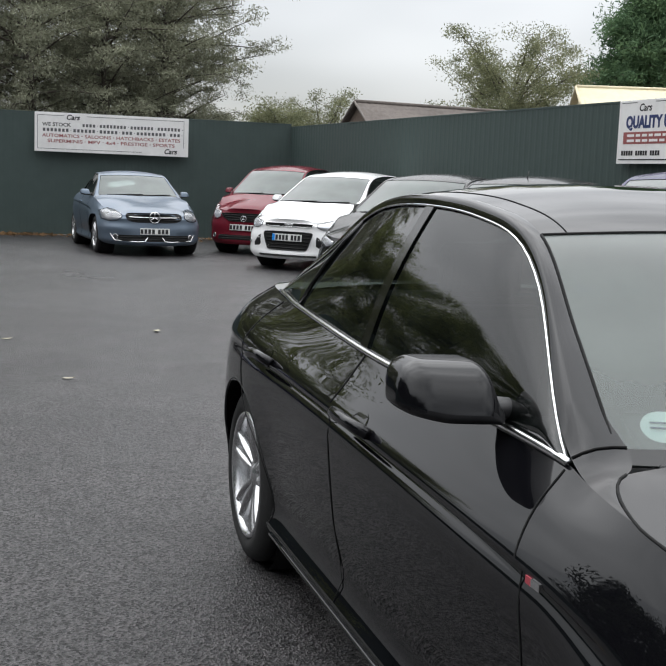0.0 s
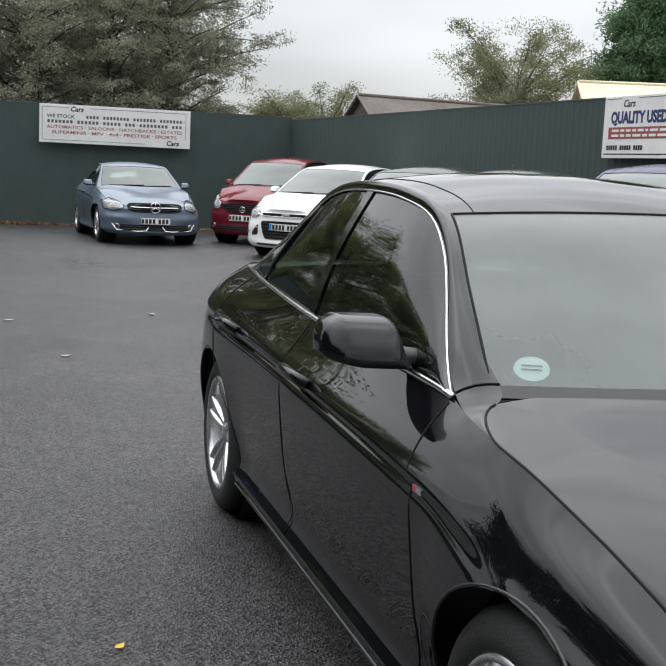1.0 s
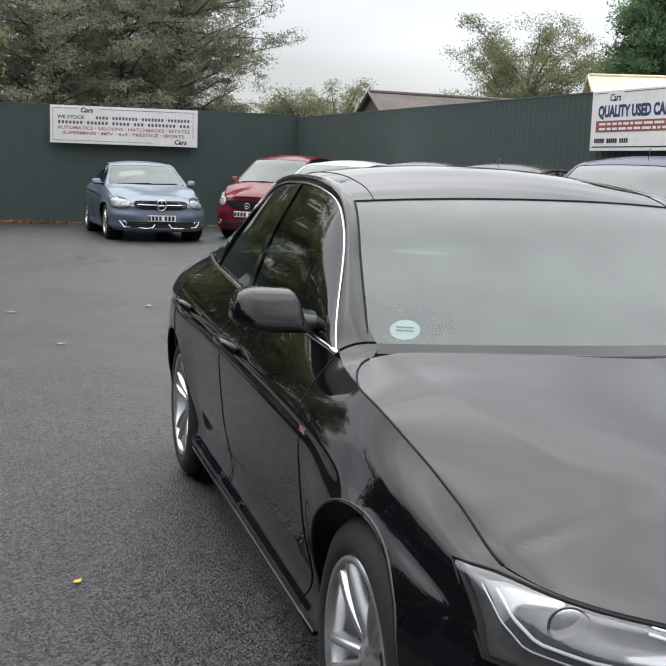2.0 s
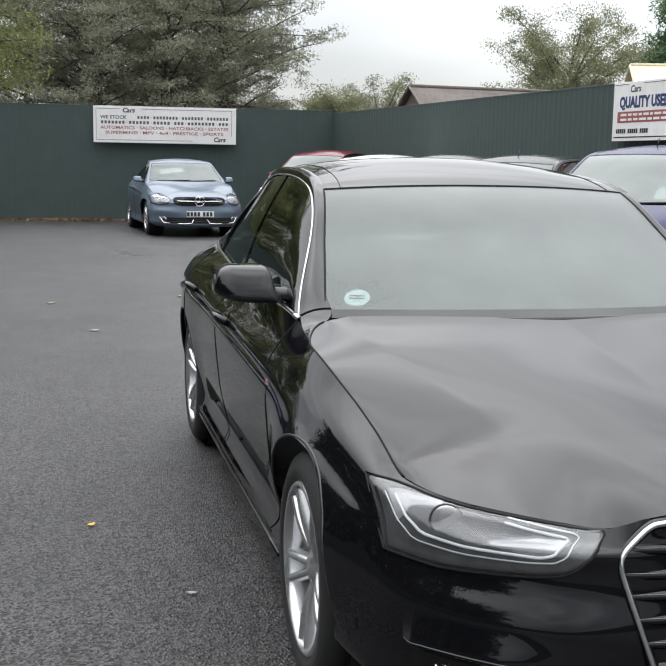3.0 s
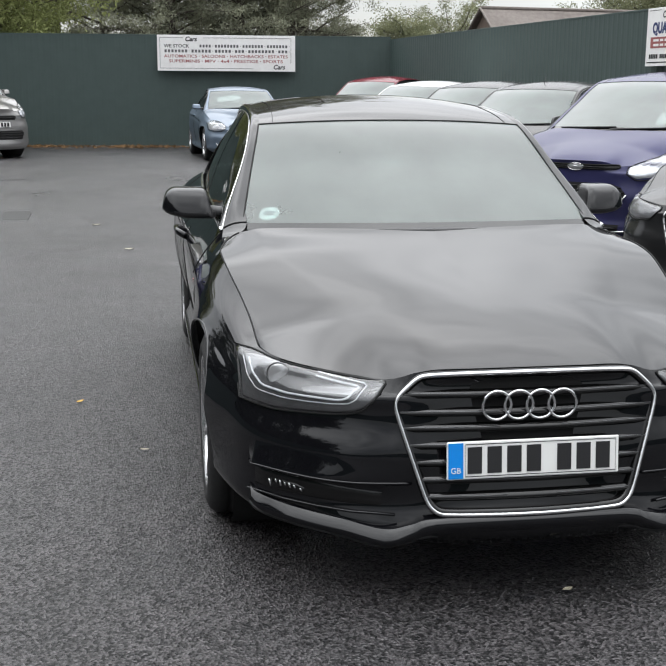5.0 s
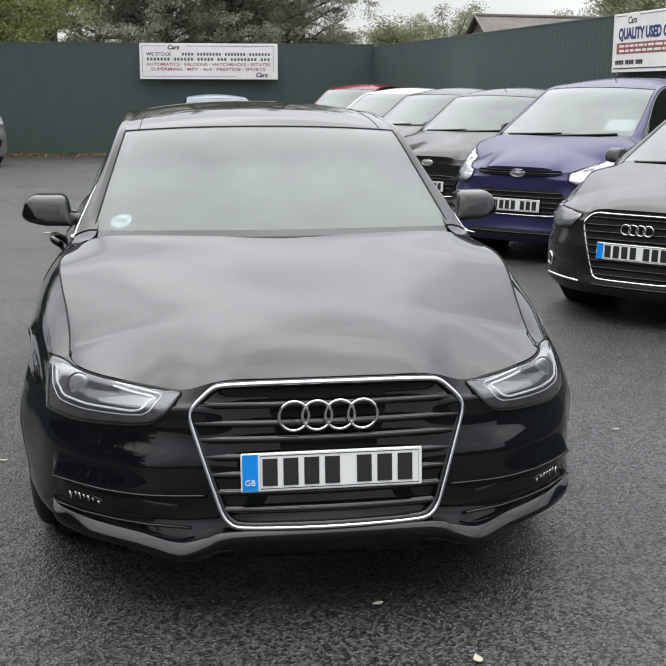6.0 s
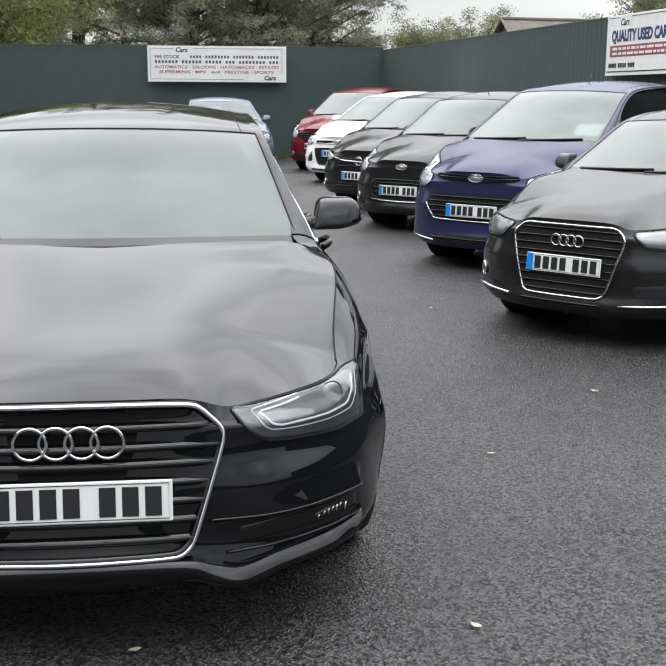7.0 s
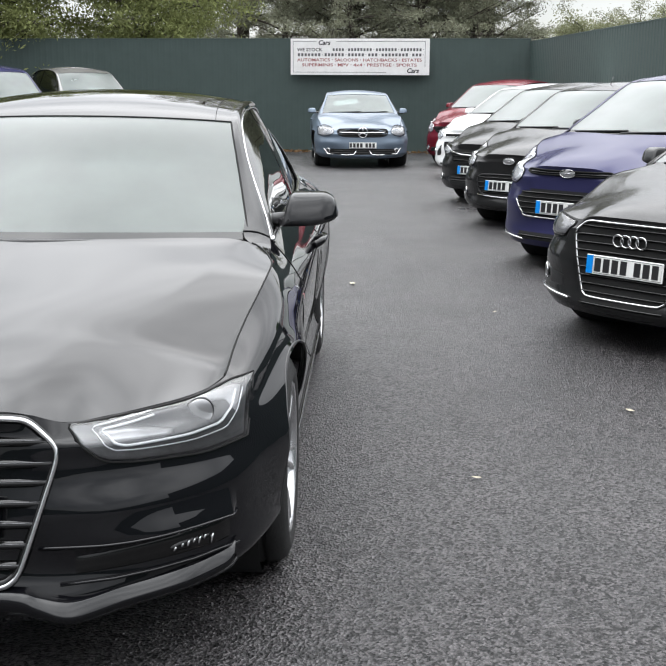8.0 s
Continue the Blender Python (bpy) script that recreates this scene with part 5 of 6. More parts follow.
# ---- the other cars ----
def car_front(car, lamp=None, slots=(), plate=None, badge=None, fog=None, mirrors=None, lamp_mat="lamp_silver", blade=None, blue=True, folded=()):
    """The face of a parked car: lamps, grille openings with bars, badge, plate, mirrors and seams."""
    root = car.root
    if lamp:
        up, lo, x0, x1 = lamp
        up, lo = between(*up), between(*lo)
        for s in (-1, 1):
            la = piece("headlight", None, root, "clear headlight")
            car.patch("lamp_housing", up, lo, s * x0, s * x1, M[lamp_mat], la, 0.003, 18, 7)
            cov = car.patch("lamp_cover", up, lo, s * x0, s * x1, M["lens"], la, 0.017, 18, 7, skirt=0.014)
            cov.visible_shadow = False
            n = 14
            rim = [(s * (x0 + (x1 - x0) * i / n), up(x0 + (x1 - x0) * i / n)) for i in range(n + 1)] + [(s * (x1 - (x1 - x0) * i / n), lo(x1 - (x1 - x0) * i / n)) for i in range(n + 1)]
            car.on_front(rim, 0.005, "lamp_gap", M["gap"], la, 0.003, True)
    for line, bars, frame in slots:
        g = piece("grille", None, root, "dark barred grille")
        zs = [z for _, z in line]
        # the outline is half widths at falling heights
        width = between(*sorted([(z, w) for w, z in line]))
        z0, z1 = min(zs), max(zs)
        verts, nx, nz = [], 18, 8
        for i in range(nx + 1):
            for j in range(nz + 1):
                z = z0 + (z1 - z0) * j / nz
                verts.append(car.front(width(z) * (-1 + 2 * i / nx), z, 0.003)[0])
        shell("grille_backing", verts, grid_faces(nx + 1, nz + 1), M["gap"], g)
        for b in range(bars):
            z = z0 + (z1 - z0) * (b + 0.7) / (bars + 0.4)
            car.on_front([(width(z) * (-1 + 2 * i / 14), z) for i in range(15)], 0.0075, "grille_bar", M["gloss_black"], g, 0.010, flat=0.7)
        if frame:
            ring_ = [(w, z) for w, z in line] + [(-w, z) for w, z in line[::-1]]
            if frame == "lower_chrome":
                mid_z = 0.5 * (z0 + z1)
                low_half = sorted([(w, z) for w, z in line if z <= mid_z + 0.03], key=lambda q: -q[1])
                ring_ = low_half + [(-w, z) for w, z in low_half[::-1]]
                car.on_front([(float(p[0]), float(p[1])) for p in spline(ring_, 4)], 0.008, "chrome_strip", M["satin_chrome"], g, 0.008)
                continue
            for _ in range(2):
                ring_ = [(p[0] * a + q[0] * (1 - a), p[1] * a + q[1] * (1 - a)) for p, q in zip(ring_, ring_[1:] + ring_[:1]) for a in (0.8, 0.2)]
            car.on_front(ring_, 0.0075, "chrome_frame" if frame != "plastic" else "frame", M[frame], g, 0.008, True)
    if badge:
        kind, z = badge
        c, _ = car.front(0, z, 0.012)
        bd = piece("badge", None, root, "small chrome badge")
        if kind == "rings":
            for i in range(4):
                shell("badge_ring", *ring(c + Vector((-0.078 + i * 0.052, -0.008, 0)), 0.034, 0.0055, "y", 26, 6), M["chrome"], bd)
        elif kind == "oval":
            bm = bmesh.new()
            bmesh.ops.create_uvsphere(bm, u_segments=24, v_segments=10, radius=1)
            for q in bm.verts:
                q.co = Vector((q.co.x * 0.070, q.co.y * 0.009, q.co.z * 0.030)) + c
            part("badge_plate", bm, M["lamp_mid"], bd, smooth=True)
            v, fc = ring((0, 0, 0), 1.0, 0.09, "y", 28, 6)
            shell("badge_rim", [Vector((p.x * 0.075, p.y * 0.06, p.z * 0.034)) + c for p in v], fc, M["chrome"], bd)
            shell("badge_stroke", *tube([c + Vector((-0.035, -0.011, -0.004)), c + Vector((0, -0.012, 0.006)), c + Vector((0.035, -0.011, 0.0))], 0.004, 5), M["chrome"], bd)
        else:
            shell("badge_rim", *ring(c + Vector((0, -0.012, 0)), 0.055, 0.007, "y", 28, 6), M["chrome"], bd)
            for a in (90, 210, 330):
                t = radians(a)
                shell("badge_stroke", *tube([c + Vector((0, -0.012, 0)), c + Vector((0.052 * math.cos(t), -0.012, 0.052 * math.sin(t)))], 0.006, 5), M["chrome"], bd)
    if plate is not None:
        c, _ = car.front(0, plate, 0.0)
        car.number_plate(plate, c.y - 0.03, -5, blue)
    if fog:
        fx, fz, r = fog
        for s in (-1, 1):
            c, nrm = car.front(s * fx, fz, 0.004)
            turn = Vector((0, -1, 0)).rotation_difference(nrm).to_matrix()
            fl = piece("fog_lamp", None, root)
            v, fc = ring((0, 0, 0), r, 0.008, "y", 22, 6)
            shell("fog_ring", [turn @ p + c for p in v], fc, M["satin_chrome"], fl)
            bm = bmesh.new()
            bmesh.ops.create_uvsphere(bm, u_segments=14, v_segments=8, radius=r * 0.95)
            for q in bm.verts:
                q.co = turn @ Vector((q.co.x, q.co.y * 0.2, q.co.z)) + c
            part("fog_glass", bm, M["lamp_dark"], fl, smooth=True)
    if blade:
        z, mat = blade
        for s in (-1, 1):
            car.on_front([(s * (0.40 + 0.1 * i) * car.k, z + 0.006 * i) for i in range(5)], 0.012, "bumper_blade", M[mat], root, 0.01, flat=0.7)
    ed = car.edge
    for s in (-1, 1):
        m_y = ed[0][1] + 0.26
        if s in folded:
            car.mirror(s, m_y + 0.12, car.mz(1.0), 0.80 * car.k + 0.02, 0.90 * car.k, 0.125, 0.26, mirrors)
        else:
            car.mirror(s, m_y, car.mz(1.0), 0.80 * car.k + 0.02, 1.0 * car.k, 0.125, 0.15, mirrors)
        sill_pts, arc_pts = car.trims[s]
        shell("window_seal", *tube([p + Vector((0.003 * s, 0, 0.002)) for p in sill_pts + arc_pts[::-1]], 0.010, 6, True), M["gloss_black"], root)
        for yy in (1.5, 2.64):
            line = [car.flank(s, car.my(yy), car.mz(z), 0.001) for z in (0.92, 0.8, 0.65, 0.5, 0.35, 0.25)]
            shell("door_gap", *tube(line, 0.004, 5), M["gap"], root)
        h = piece("door_handle", None, root)
        pts = [car.flank(s, car.my(2.42) + dy, car.mz(0.82), o) for dy, o in ((-0.09, 0.002), (-0.06, 0.03), (0.06, 0.03), (0.09, 0.002))]
        shell("grip", *tube(pts, 0.013, 6), car.paint, h)
    for x0, x1 in ((-0.58, 0.05), (0.0, 0.58)):
        pts = []
        for i in range(8):
            x = (x0 + (x1 - x0) * i / 7) * car.k
            z = ed[0][2] + 0.02 + 0.02 * i / 7
            hit, _, _, _ = car.screen_tree.ray_cast(Vector((x, -1, z)), Vector((0, 1, 0)))
            if hit:
                pts.append(hit + Vector((0, -0.014, 0.004)))
        if len(pts) > 2:
            shell("wiper", *tube(pts, 0.009, 6), M["plastic"], root)


def aerial(car, y, rake=-0.05, tall=0.085):
    hit, _, _, _ = car.roof_tree.ray_cast(Vector((0, y, 4)), Vector((0, 0, -1)))
    if hit:
        shell("aerial", *tube([hit, hit + Vector((0, -rake, tall))], 0.005, 5), M["plastic"], car.root)


ROW = "cars parked in an angled row"

# small black hatchback with a framed grille
a1 = Car("black_hatchback", "small black hatchback with a chrome-framed grille in the angled row", pose(2.57, 3.85, 0, 0, 0, -48.5), M["grey_black_paint"], 3.95, 0.87, 1.42, 0.745, (1.22, 0.98), (1.85, 1.32), 3.1, 3.65, axles=(0.82, 3.29), tyre=0.31, nose=0.86, fine=0.75, group=ROW, rise=0.06)
car_front(a1, (((0.42, 0.705), (0.6, 0.735), (0.80, 0.752)), ((0.42, 0.690), (0.5, 0.615), (0.66, 0.60), (0.80, 0.63)), 0.42, 0.79), [([(0.25, 0.725), (0.32, 0.718), (0.385, 0.66), (0.375, 0.60), (0.29, 0.32), (0.25, 0.292), (0.20, 0.288)], 9, "satin_chrome"), ([(0.28, 0.275), (0.28, 0.235)], 1, None)], 0.482, ("rings", 0.625), (0.69, 0.375, 0.042), blade=(0.262, "satin_chrome"), lamp_mat="lamp_grey")
for s in (-1, 1):
    a1.patch("side_intake", between((0.44, 0.40), (0.76, 0.44)), between((0.44, 0.30), (0.76, 0.31)), s * 0.44, s * 0.64, M["plastic"], a1.root, 0.003, 10, 5)
a1.finish(spokes=5, twin=False, rim_r=0.215)

# tall purple-blue compact van
bmax = Car("blue_compact_van", "tall purple-blue compact family car with a price card in its windscreen", pose(2.71, 6.79, 0, 0, 0, -46), M["purple_blue_paint"], 4.08, 0.875, 1.64, 0.845, (0.98, 1.09), (1.80, 1.54), 3.55, 3.9, axles=(0.80, 3.29), tyre=0.312, nose=0.82, fine=0.75, group=ROW, rise=0.05)
car_front(bmax, (((0.47, 0.80), (0.6, 0.87), (0.72, 0.95), (0.82, 1.02)), ((0.47, 0.755), (0.56, 0.695), (0.68, 0.70), (0.82, 0.80)), 0.48, 0.815), [([(0.40, 0.823), (0.42, 0.805), (0.36, 0.783)], 1, "gap"), ([(0.36, 0.66), (0.44, 0.635), (0.50, 0.565), (0.42, 0.465), (0.33, 0.43)], 5, "lower_chrome"), ([(0.45, 0.30), (0.45, 0.24)], 1, None)], 0.515, ("oval", 0.800), None, mirrors=M["plastic"], blade=(0.24, "satin_chrome"), folded=(-1,))
aerial(bmax, 2.15)
bmax.finish(spokes=5, twin=True, rim_r=0.21)
card = part("price_card", box(-0.17, 0.17, -0.002, 0.002, -0.085, 0.085), M["sign"], bmax.root, "white price card behind the glass")
card.matrix_basis = pose(0.36, 1.55, 1.20, -52)

# dark hatchback with an oval badge
fiesta = Car("dark_hatchback", "dark grey-black hatchback with an oval badge in the angled row", pose(2.60, 9.76, 0, 0, 0, -45), M["grey_black_paint"], 3.95, 0.865, 1.55, 0.78, (1.02, 1.03), (1.72, 1.45), 3.25, 3.75, axles=(0.80, 3.29), tyre=0.305, nose=0.84, fine=0.6, group=ROW, rise=0.055)
car_front(fiesta, (((0.48, 0.73), (0.6, 0.80), (0.72, 0.87), (0.80, 0.92)), ((0.48, 0.70), (0.56, 0.64), (0.68, 0.64), (0.80, 0.72)), 0.50, 0.80), [([(0.34, 0.735), (0.36, 0.722), (0.30, 0.705)], 0, None), ([(0.34, 0.57), (0.40, 0.53), (0.38, 0.40), (0.28, 0.34)], 4, "plastic")], 0.452, ("oval", 0.715), (0.66, 0.36, 0.04), folded=(-1,))
fiesta.on_front([(-0.38, 0.345), (-0.2, 0.33), (0, 0.326), (0.2, 0.33), (0.38, 0.345)], 0.009, "chrome_strip", M["satin_chrome"], fiesta.root, 0.012)
aerial(fiesta, 1.95)
fiesta.finish(spokes=5, twin=True, rim_r=0.205)

# dark hatchback with a chrome wing bar
corsa = Car("charcoal_hatchback", "charcoal hatchback with a chrome bar across its grille", pose(2.50, 12.35, 0, 0, 0, -45), M["grey_black_paint"], 4.02, 0.87, 1.56, 0.77, (1.05, 1.03), (1.78, 1.46), 3.3, 3.8, axles=(0.85, 3.36), tyre=0.305, nose=0.86, fine=0.55, group=ROW)
car_front(corsa, (((0.44, 0.70), (0.62, 0.75), (0.80, 0.82)), ((0.44, 0.66), (0.6, 0.62), (0.80, 0.70)), 0.46, 0.80), [([(0.36, 0.70), (0.42, 0.66), (0.36, 0.55), (0.25, 0.53)], 3, None), ([(0.40, 0.36), (0.42, 0.28)], 2, None)], 0.44, ("ring", 0.635), (0.66, 0.33, 0.04), folded=(-1,))
corsa.on_front([(-0.42, 0.675), (-0.25, 0.635), (0, 0.625), (0.25, 0.635), (0.42, 0.675)], 0.012, "chrome_bar", M["chrome"], corsa.root, 0.014)
corsa.finish(spokes=5, twin=True, rim_r=0.205)

# white hatchback
focus = Car("white_hatchback", "white hatchback with a dark lower grille in the angled row", pose(2.72, 16.75, 0, 0, 0, -42), M["white_paint"], 4.36, 0.905, 1.58, 0.80, (1.10, 1.05), (1.88, 1.47), 3.5, 4.05, axles=(0.90, 3.55), tyre=0.318, nose=0.9, fine=0.55, group=ROW)
car_front(focus, (((0.46, 0.745), (0.62, 0.79), (0.82, 0.86)), ((0.46, 0.71), (0.58, 0.655), (0.70, 0.66), (0.82, 0.76)), 0.48, 0.82), [([(0.40, 0.745), (0.43, 0.72), (0.38, 0.69)], 2, "satin_chrome"), ([(0.40, 0.61), (0.43, 0.58), (0.35, 0.35), (0.31, 0.325)], 5, "plastic"), ([(0.50, 0.255), (0.50, 0.225)], 1, None)], 0.52, ("oval", 0.715), (0.74, 0.44, 0.03))
for s in (-1, 1):
    focus.patch("side_intake", between((0.47, 0.59), (0.52, 0.58), (0.66, 0.40)), between((0.47, 0.39), (0.52, 0.345), (0.66, 0.36)), s * 0.475, s * 0.65, M["plastic"], focus.root, 0.003, 10, 5)
focus.finish(spokes=5, twin=True, rim_r=0.215)

# red tall hatchback
note = Car("red_hatchback", "dark red tall hatchback at the end of the angled row", pose(2.78, 20.15, 0, 0, 0, -36), M["red_paint"], 4.10, 0.85, 1.68, 0.84, (1.0, 1.10), (1.75, 1.56), 3.45, 3.85, axles=(0.83, 3.43), tyre=0.305, nose=0.84, fine=0.55, group=ROW)
car_front(note, (((0.44, 0.77), (0.6, 0.85), (0.76, 0.92)), ((0.44, 0.71), (0.56, 0.64), (0.68, 0.65), (0.78, 0.76)), 0.48, 0.78), [([(0.47, 0.76), (0.44, 0.71), (0.30, 0.62), (0.24, 0.61)], 3, "gap"), ([(0.50, 0.36), (0.52, 0.27)], 2, None)], 0.50, ("ring", 0.66), (0.62, 0.34, 0.04), blue=False)
note.finish(spokes=5, twin=True, rim_r=0.2)

# light blue roadster under the long sign
slk = Car("blue_roadster", "steel-blue metallic two-seat roadster parked in front of the fence", pose(1.05, 19.28, 0, 0, 0, 4.0), M["steel_blue_paint"], 4.25, 0.93, 1.43, 0.72, (1.50, 1.00), (2.08, 1.355), 2.85, 3.35, axles=(0.88, 3.35), tyre=0.33, nose=0.98, fine=0.6, group="cars in the yard", rise=0.07)
car_front(slk, (((0.54, 0.69), (0.61, 0.775), (0.72, 0.805), (0.86, 0.75)), ((0.54, 0.665), (0.63, 0.61), (0.75, 0.59), (0.86, 0.63)), 0.55, 0.855), [([(0.42, 0.735), (0.49, 0.70), (0.47, 0.625), (0.34, 0.585)], 2, "gap"), ([(0.66, 0.365), (0.72, 0.32), (0.62, 0.255)], 2, None)], 0.430, None, (0.66, 0.325, 0.045), lamp_mat="lamp_mid", blue=False)
slk_card = part("paper_card", box(-0.24, 0.24, -0.002, 0.002, -0.09, 0.09), M["sign"], slk.root, "white papers behind the glass")
slk_card.matrix_basis = pose(-0.24, 1.905, 1.22, -58, -8)
slk.on_front([(-0.44 + 0.11 * i, 0.665) for i in range(9)], 0.012, "grille_blade", M["satin_chrome"], slk.root, 0.014)
star, _ = slk.front(0, 0.662, 0.035)
emblem = piece("badge", None, slk.root, "large chrome star badge")
shell("badge_rim", *ring(star, 0.092, 0.010, "y", 28, 6), M["chrome"], emblem)
for a in (90, 210, 330):
    shell("badge_stroke", *tube([star, star + Vector((0.088 * math.cos(radians(a)), 0, 0.088 * math.sin(radians(a))))], 0.011, 5), M["chrome"], emblem)
for s in (-1, 1):
    slk.on_front([(s * x, z) for x, z in ((0.73, 0.375), (0.66, 0.265), (0.30, 0.245), (0.17, 0.255), (0.12, 0.34))], 0.011, "bumper_trim", M["satin_chrome"], slk.root, 0.012)
slk.finish(spokes=5, twin=True, rim_r=0.235)

# silver and dark cars opposite
golf = Car("silver_hatchback", "silver-grey hatchback with a paper in its windscreen by the fence", pose(-3.95, 20.75, 0, 0, 0, 35), M["silver_paint"], 4.2, 0.90, 1.92, 0.98, (1.05, 1.24), (1.80, 1.78), 3.4, 3.9, axles=(0.85, 3.36), tyre=0.31, nose=0.86, fine=0.5, group="cars across the yard")
car_front(golf, (((0.5, 0.93), (0.62, 1.0), (0.82, 1.10)), ((0.5, 0.88), (0.62, 0.80), (0.82, 0.86)), 0.52, 0.82), [([(0.36, 0.86), (0.42, 0.84), (0.38, 0.77)], 1, None), ([(0.54, 0.56), (0.60, 0.50), (0.54, 0.38)], 3, None)], 0.68, None, None, blue=False)
golf.finish(spokes=5, twin=False, rim_r=0.205)
card = part("price_card", box(-0.15, 0.15, -0.002, 0.002, -0.08, 0.08), M["sign"], golf.root, "white paper behind the glass")
card.matrix_basis = pose(0.1, 1.46, 1.43, -50, 12)
astra = Car("dark_blue_hatchback", "dark blue hatchback with a chrome-edged grille across the yard", pose(-5.15, 18.6, 0, 0, 0, 35), M["purple_blue_paint"], 4.1, 0.90, 1.90, 0.92, (1.05, 1.20), (1.80, 1.76), 3.3, 3.8, axles=(0.85, 3.36), tyre=0.31, nose=0.86, fine=0.45, group="cars across the yard")
car_front(astra, (((0.46, 0.72), (0.6, 0.78), (0.80, 0.86)), ((0.46, 0.68), (0.6, 0.63), (0.80, 0.70)), 0.48, 0.80), [([(0.34, 0.70), (0.40, 0.66), (0.34, 0.58)], 2, "chrome"), ([(0.50, 0.42), (0.56, 0.38), (0.50, 0.30)], 3, "chrome")], 0.50, None, None)
astra.finish(spokes=5, twin=True, rim_r=0.205)

# ---- beyond the fence: trees and roofs ----


def leaf_cloud(rs, centres, radii, per, size, droop=0.0, stretch=1.0, flat=0.7):
    """Many small bent leaves round the given centres."""
    n = len(centres) * per
    c = np.repeat(np.array(centres), per, axis=0) + np.clip(rs.normal(0, 1, (n, 3)), -1.5, 1.5) * np.repeat(np.array(radii), per)[:, None] * (1, 1, flat)
    a = rs.normal(0, 1, (n, 3))
    a[:, 2] -= droop
    a /= np.linalg.norm(a, axis=1)[:, None]
    b = np.cross(a, rs.normal(0, 1, (n, 3)))
    b /= np.linalg.norm(b, axis=1)[:, None] + 1e-9
    sz = size * rs.uniform(0.6, 1.4, n)[:, None]
    la, lb = a * sz * stretch, b * sz * 0.4
    quad = np.stack([c - la, c + lb, c + la, c - lb], 1).reshape(-1, 3)
    faces = np.arange(4 * n).reshape(n, 4)
    return quad, faces


def tree(name, label, at, tall, spread, mat, seed, limbs=26, per=70, leaf=0.07, low=0.15, conifer=False, clump=0.42, droop=0.0, stretch=1.0, spray=7, vase=False, flat=0.7):
    """Trunk, tapered limbs that fork into twigs, and a crown of small leaves gathered along the twigs."""
    rs = np.random.RandomState(seed)
    root = thing(name, label, "tree", "trees beyond the fence", "", pose(*at))
    trunk = [(0.12 * math.sin(i * 1.3 + seed), 0.12 * math.cos(i * 0.9 + seed), tall * (0.62 if vase else 0.92) * i / 9) for i in range(10)]
    verts, faces = [], []

    def limb(points, r0, r1, seg=6):
        base = len(verts)
        n = len(points)
        for i, p in enumerate(points):
            p = Vector(p)
            d = (Vector(points[min(i + 1, n - 1)]) - Vector(points[max(i - 1, 0)])).normalized()
            side = d.orthogonal().normalized()
            over = d.cross(side)
            r = r0 + (r1 - r0) * i / (n - 1)
            for k in range(seg):
                t = 2 * math.pi * k / seg
                verts.append(p + side * (math.cos(t) * r) + over * (math.sin(t) * r))
        for i in range(n - 1):
            for k in range(seg):
                a, b = base + i * seg, base + (i + 1) * seg
                faces.append((a + k, a + (k + 1) % seg, b + (k + 1) % seg, b + k))

    limb(trunk, 0.035 * tall * 0.5 + 0.05, 0.03, 8)
    centres, radii = [], []
    for i in range(limbs):
        f = low + (0.97 - low) * ((i + 0.5) / limbs) ** 0.9
        z = tall * 0.92 * f
        p0 = np.array([np.interp(z, [q[2] for q in trunk], [q[c] for q in trunk]) for c in range(3)])
        ang = i * 2.399 + rs.uniform(-0.4, 0.4)
        if conifer:
            reach = spread * (1 - f) ** 0.75 * rs.uniform(0.75, 1.12) + 0.15
            rise = rs.uniform(-0.12, 0.22)
        else:
            reach = spread * math.sqrt(max(0.05, 1 - ((f - 0.55) / 0.62) ** 2)) * rs.uniform(0.6, 1.12)
            rise = rs.uniform(0.1, 0.75)
        if vase:
            z0 = tall * (0.16 + 0.42 * f * rs.uniform(0.6, 1.1))
            p0 = np.array([np.interp(z0, [q[2] for q in trunk], [q[c] for q in trunk]) for c in range(3)])
            rise = max(0.15, (z - z0) / max(reach, 0.3)) * rs.uniform(0.9, 1.15)
        d = np.array((math.cos(ang), math.sin(ang), rise))
        pts = [p0 + d * reach * t + np.array((0, 0, -0.16 * reach * t * t)) + rs.normal(0, 0.05, 3) * t for t in (0, 0.25, 0.5, 0.75, 1.0)]
        limb(pts, 0.02 + 0.012 * reach, 0.008, 5)
        for q in range(spray):
            t = 0.28 + 0.72 * (q + rs.uniform(0, 1)) / spray
            base = np.array([np.interp(t, (0, 0.25, 0.5, 0.75, 1.0), [p[c] for p in pts]) for c in range(3)])
            off = rs.normal(0, 1, 3) * np.array((1, 1, 0.55))
            off = off / (np.linalg.norm(off) + 1e-9) * reach * rs.uniform(0.08, 0.36)
            tip = base + off
            limb([base, (base + tip) / 2 + rs.normal(0, 0.03, 3), tip], 0.014, 0.005, 4)
            for w in (0.45, 0.8, 1.05):
                centres.append(base + off * w)
                radii.append(clump * rs.uniform(0.45, 1.1))
    quad, fcs = leaf_cloud(rs, centres, radii, per, leaf, droop, stretch, flat)
    shell("trunk", verts, faces, M["bark"], root, "tapered trunk with forking limbs")
    me = bpy.data.meshes.new("crown")
    me.vertices.add(len(quad))
    me.vertices.foreach_set("co", quad.ravel())
    me.loops.add(fcs.size)
    me.loops.foreach_set("vertex_index", fcs.ravel())
    me.polygons.add(len(fcs))
    me.polygons.foreach_set("loop_start", np.arange(0, fcs.size, 4))
    me.update()
    me.validate()
    me.materials.append(M[mat])
    piece("crown", me, root)
    return root


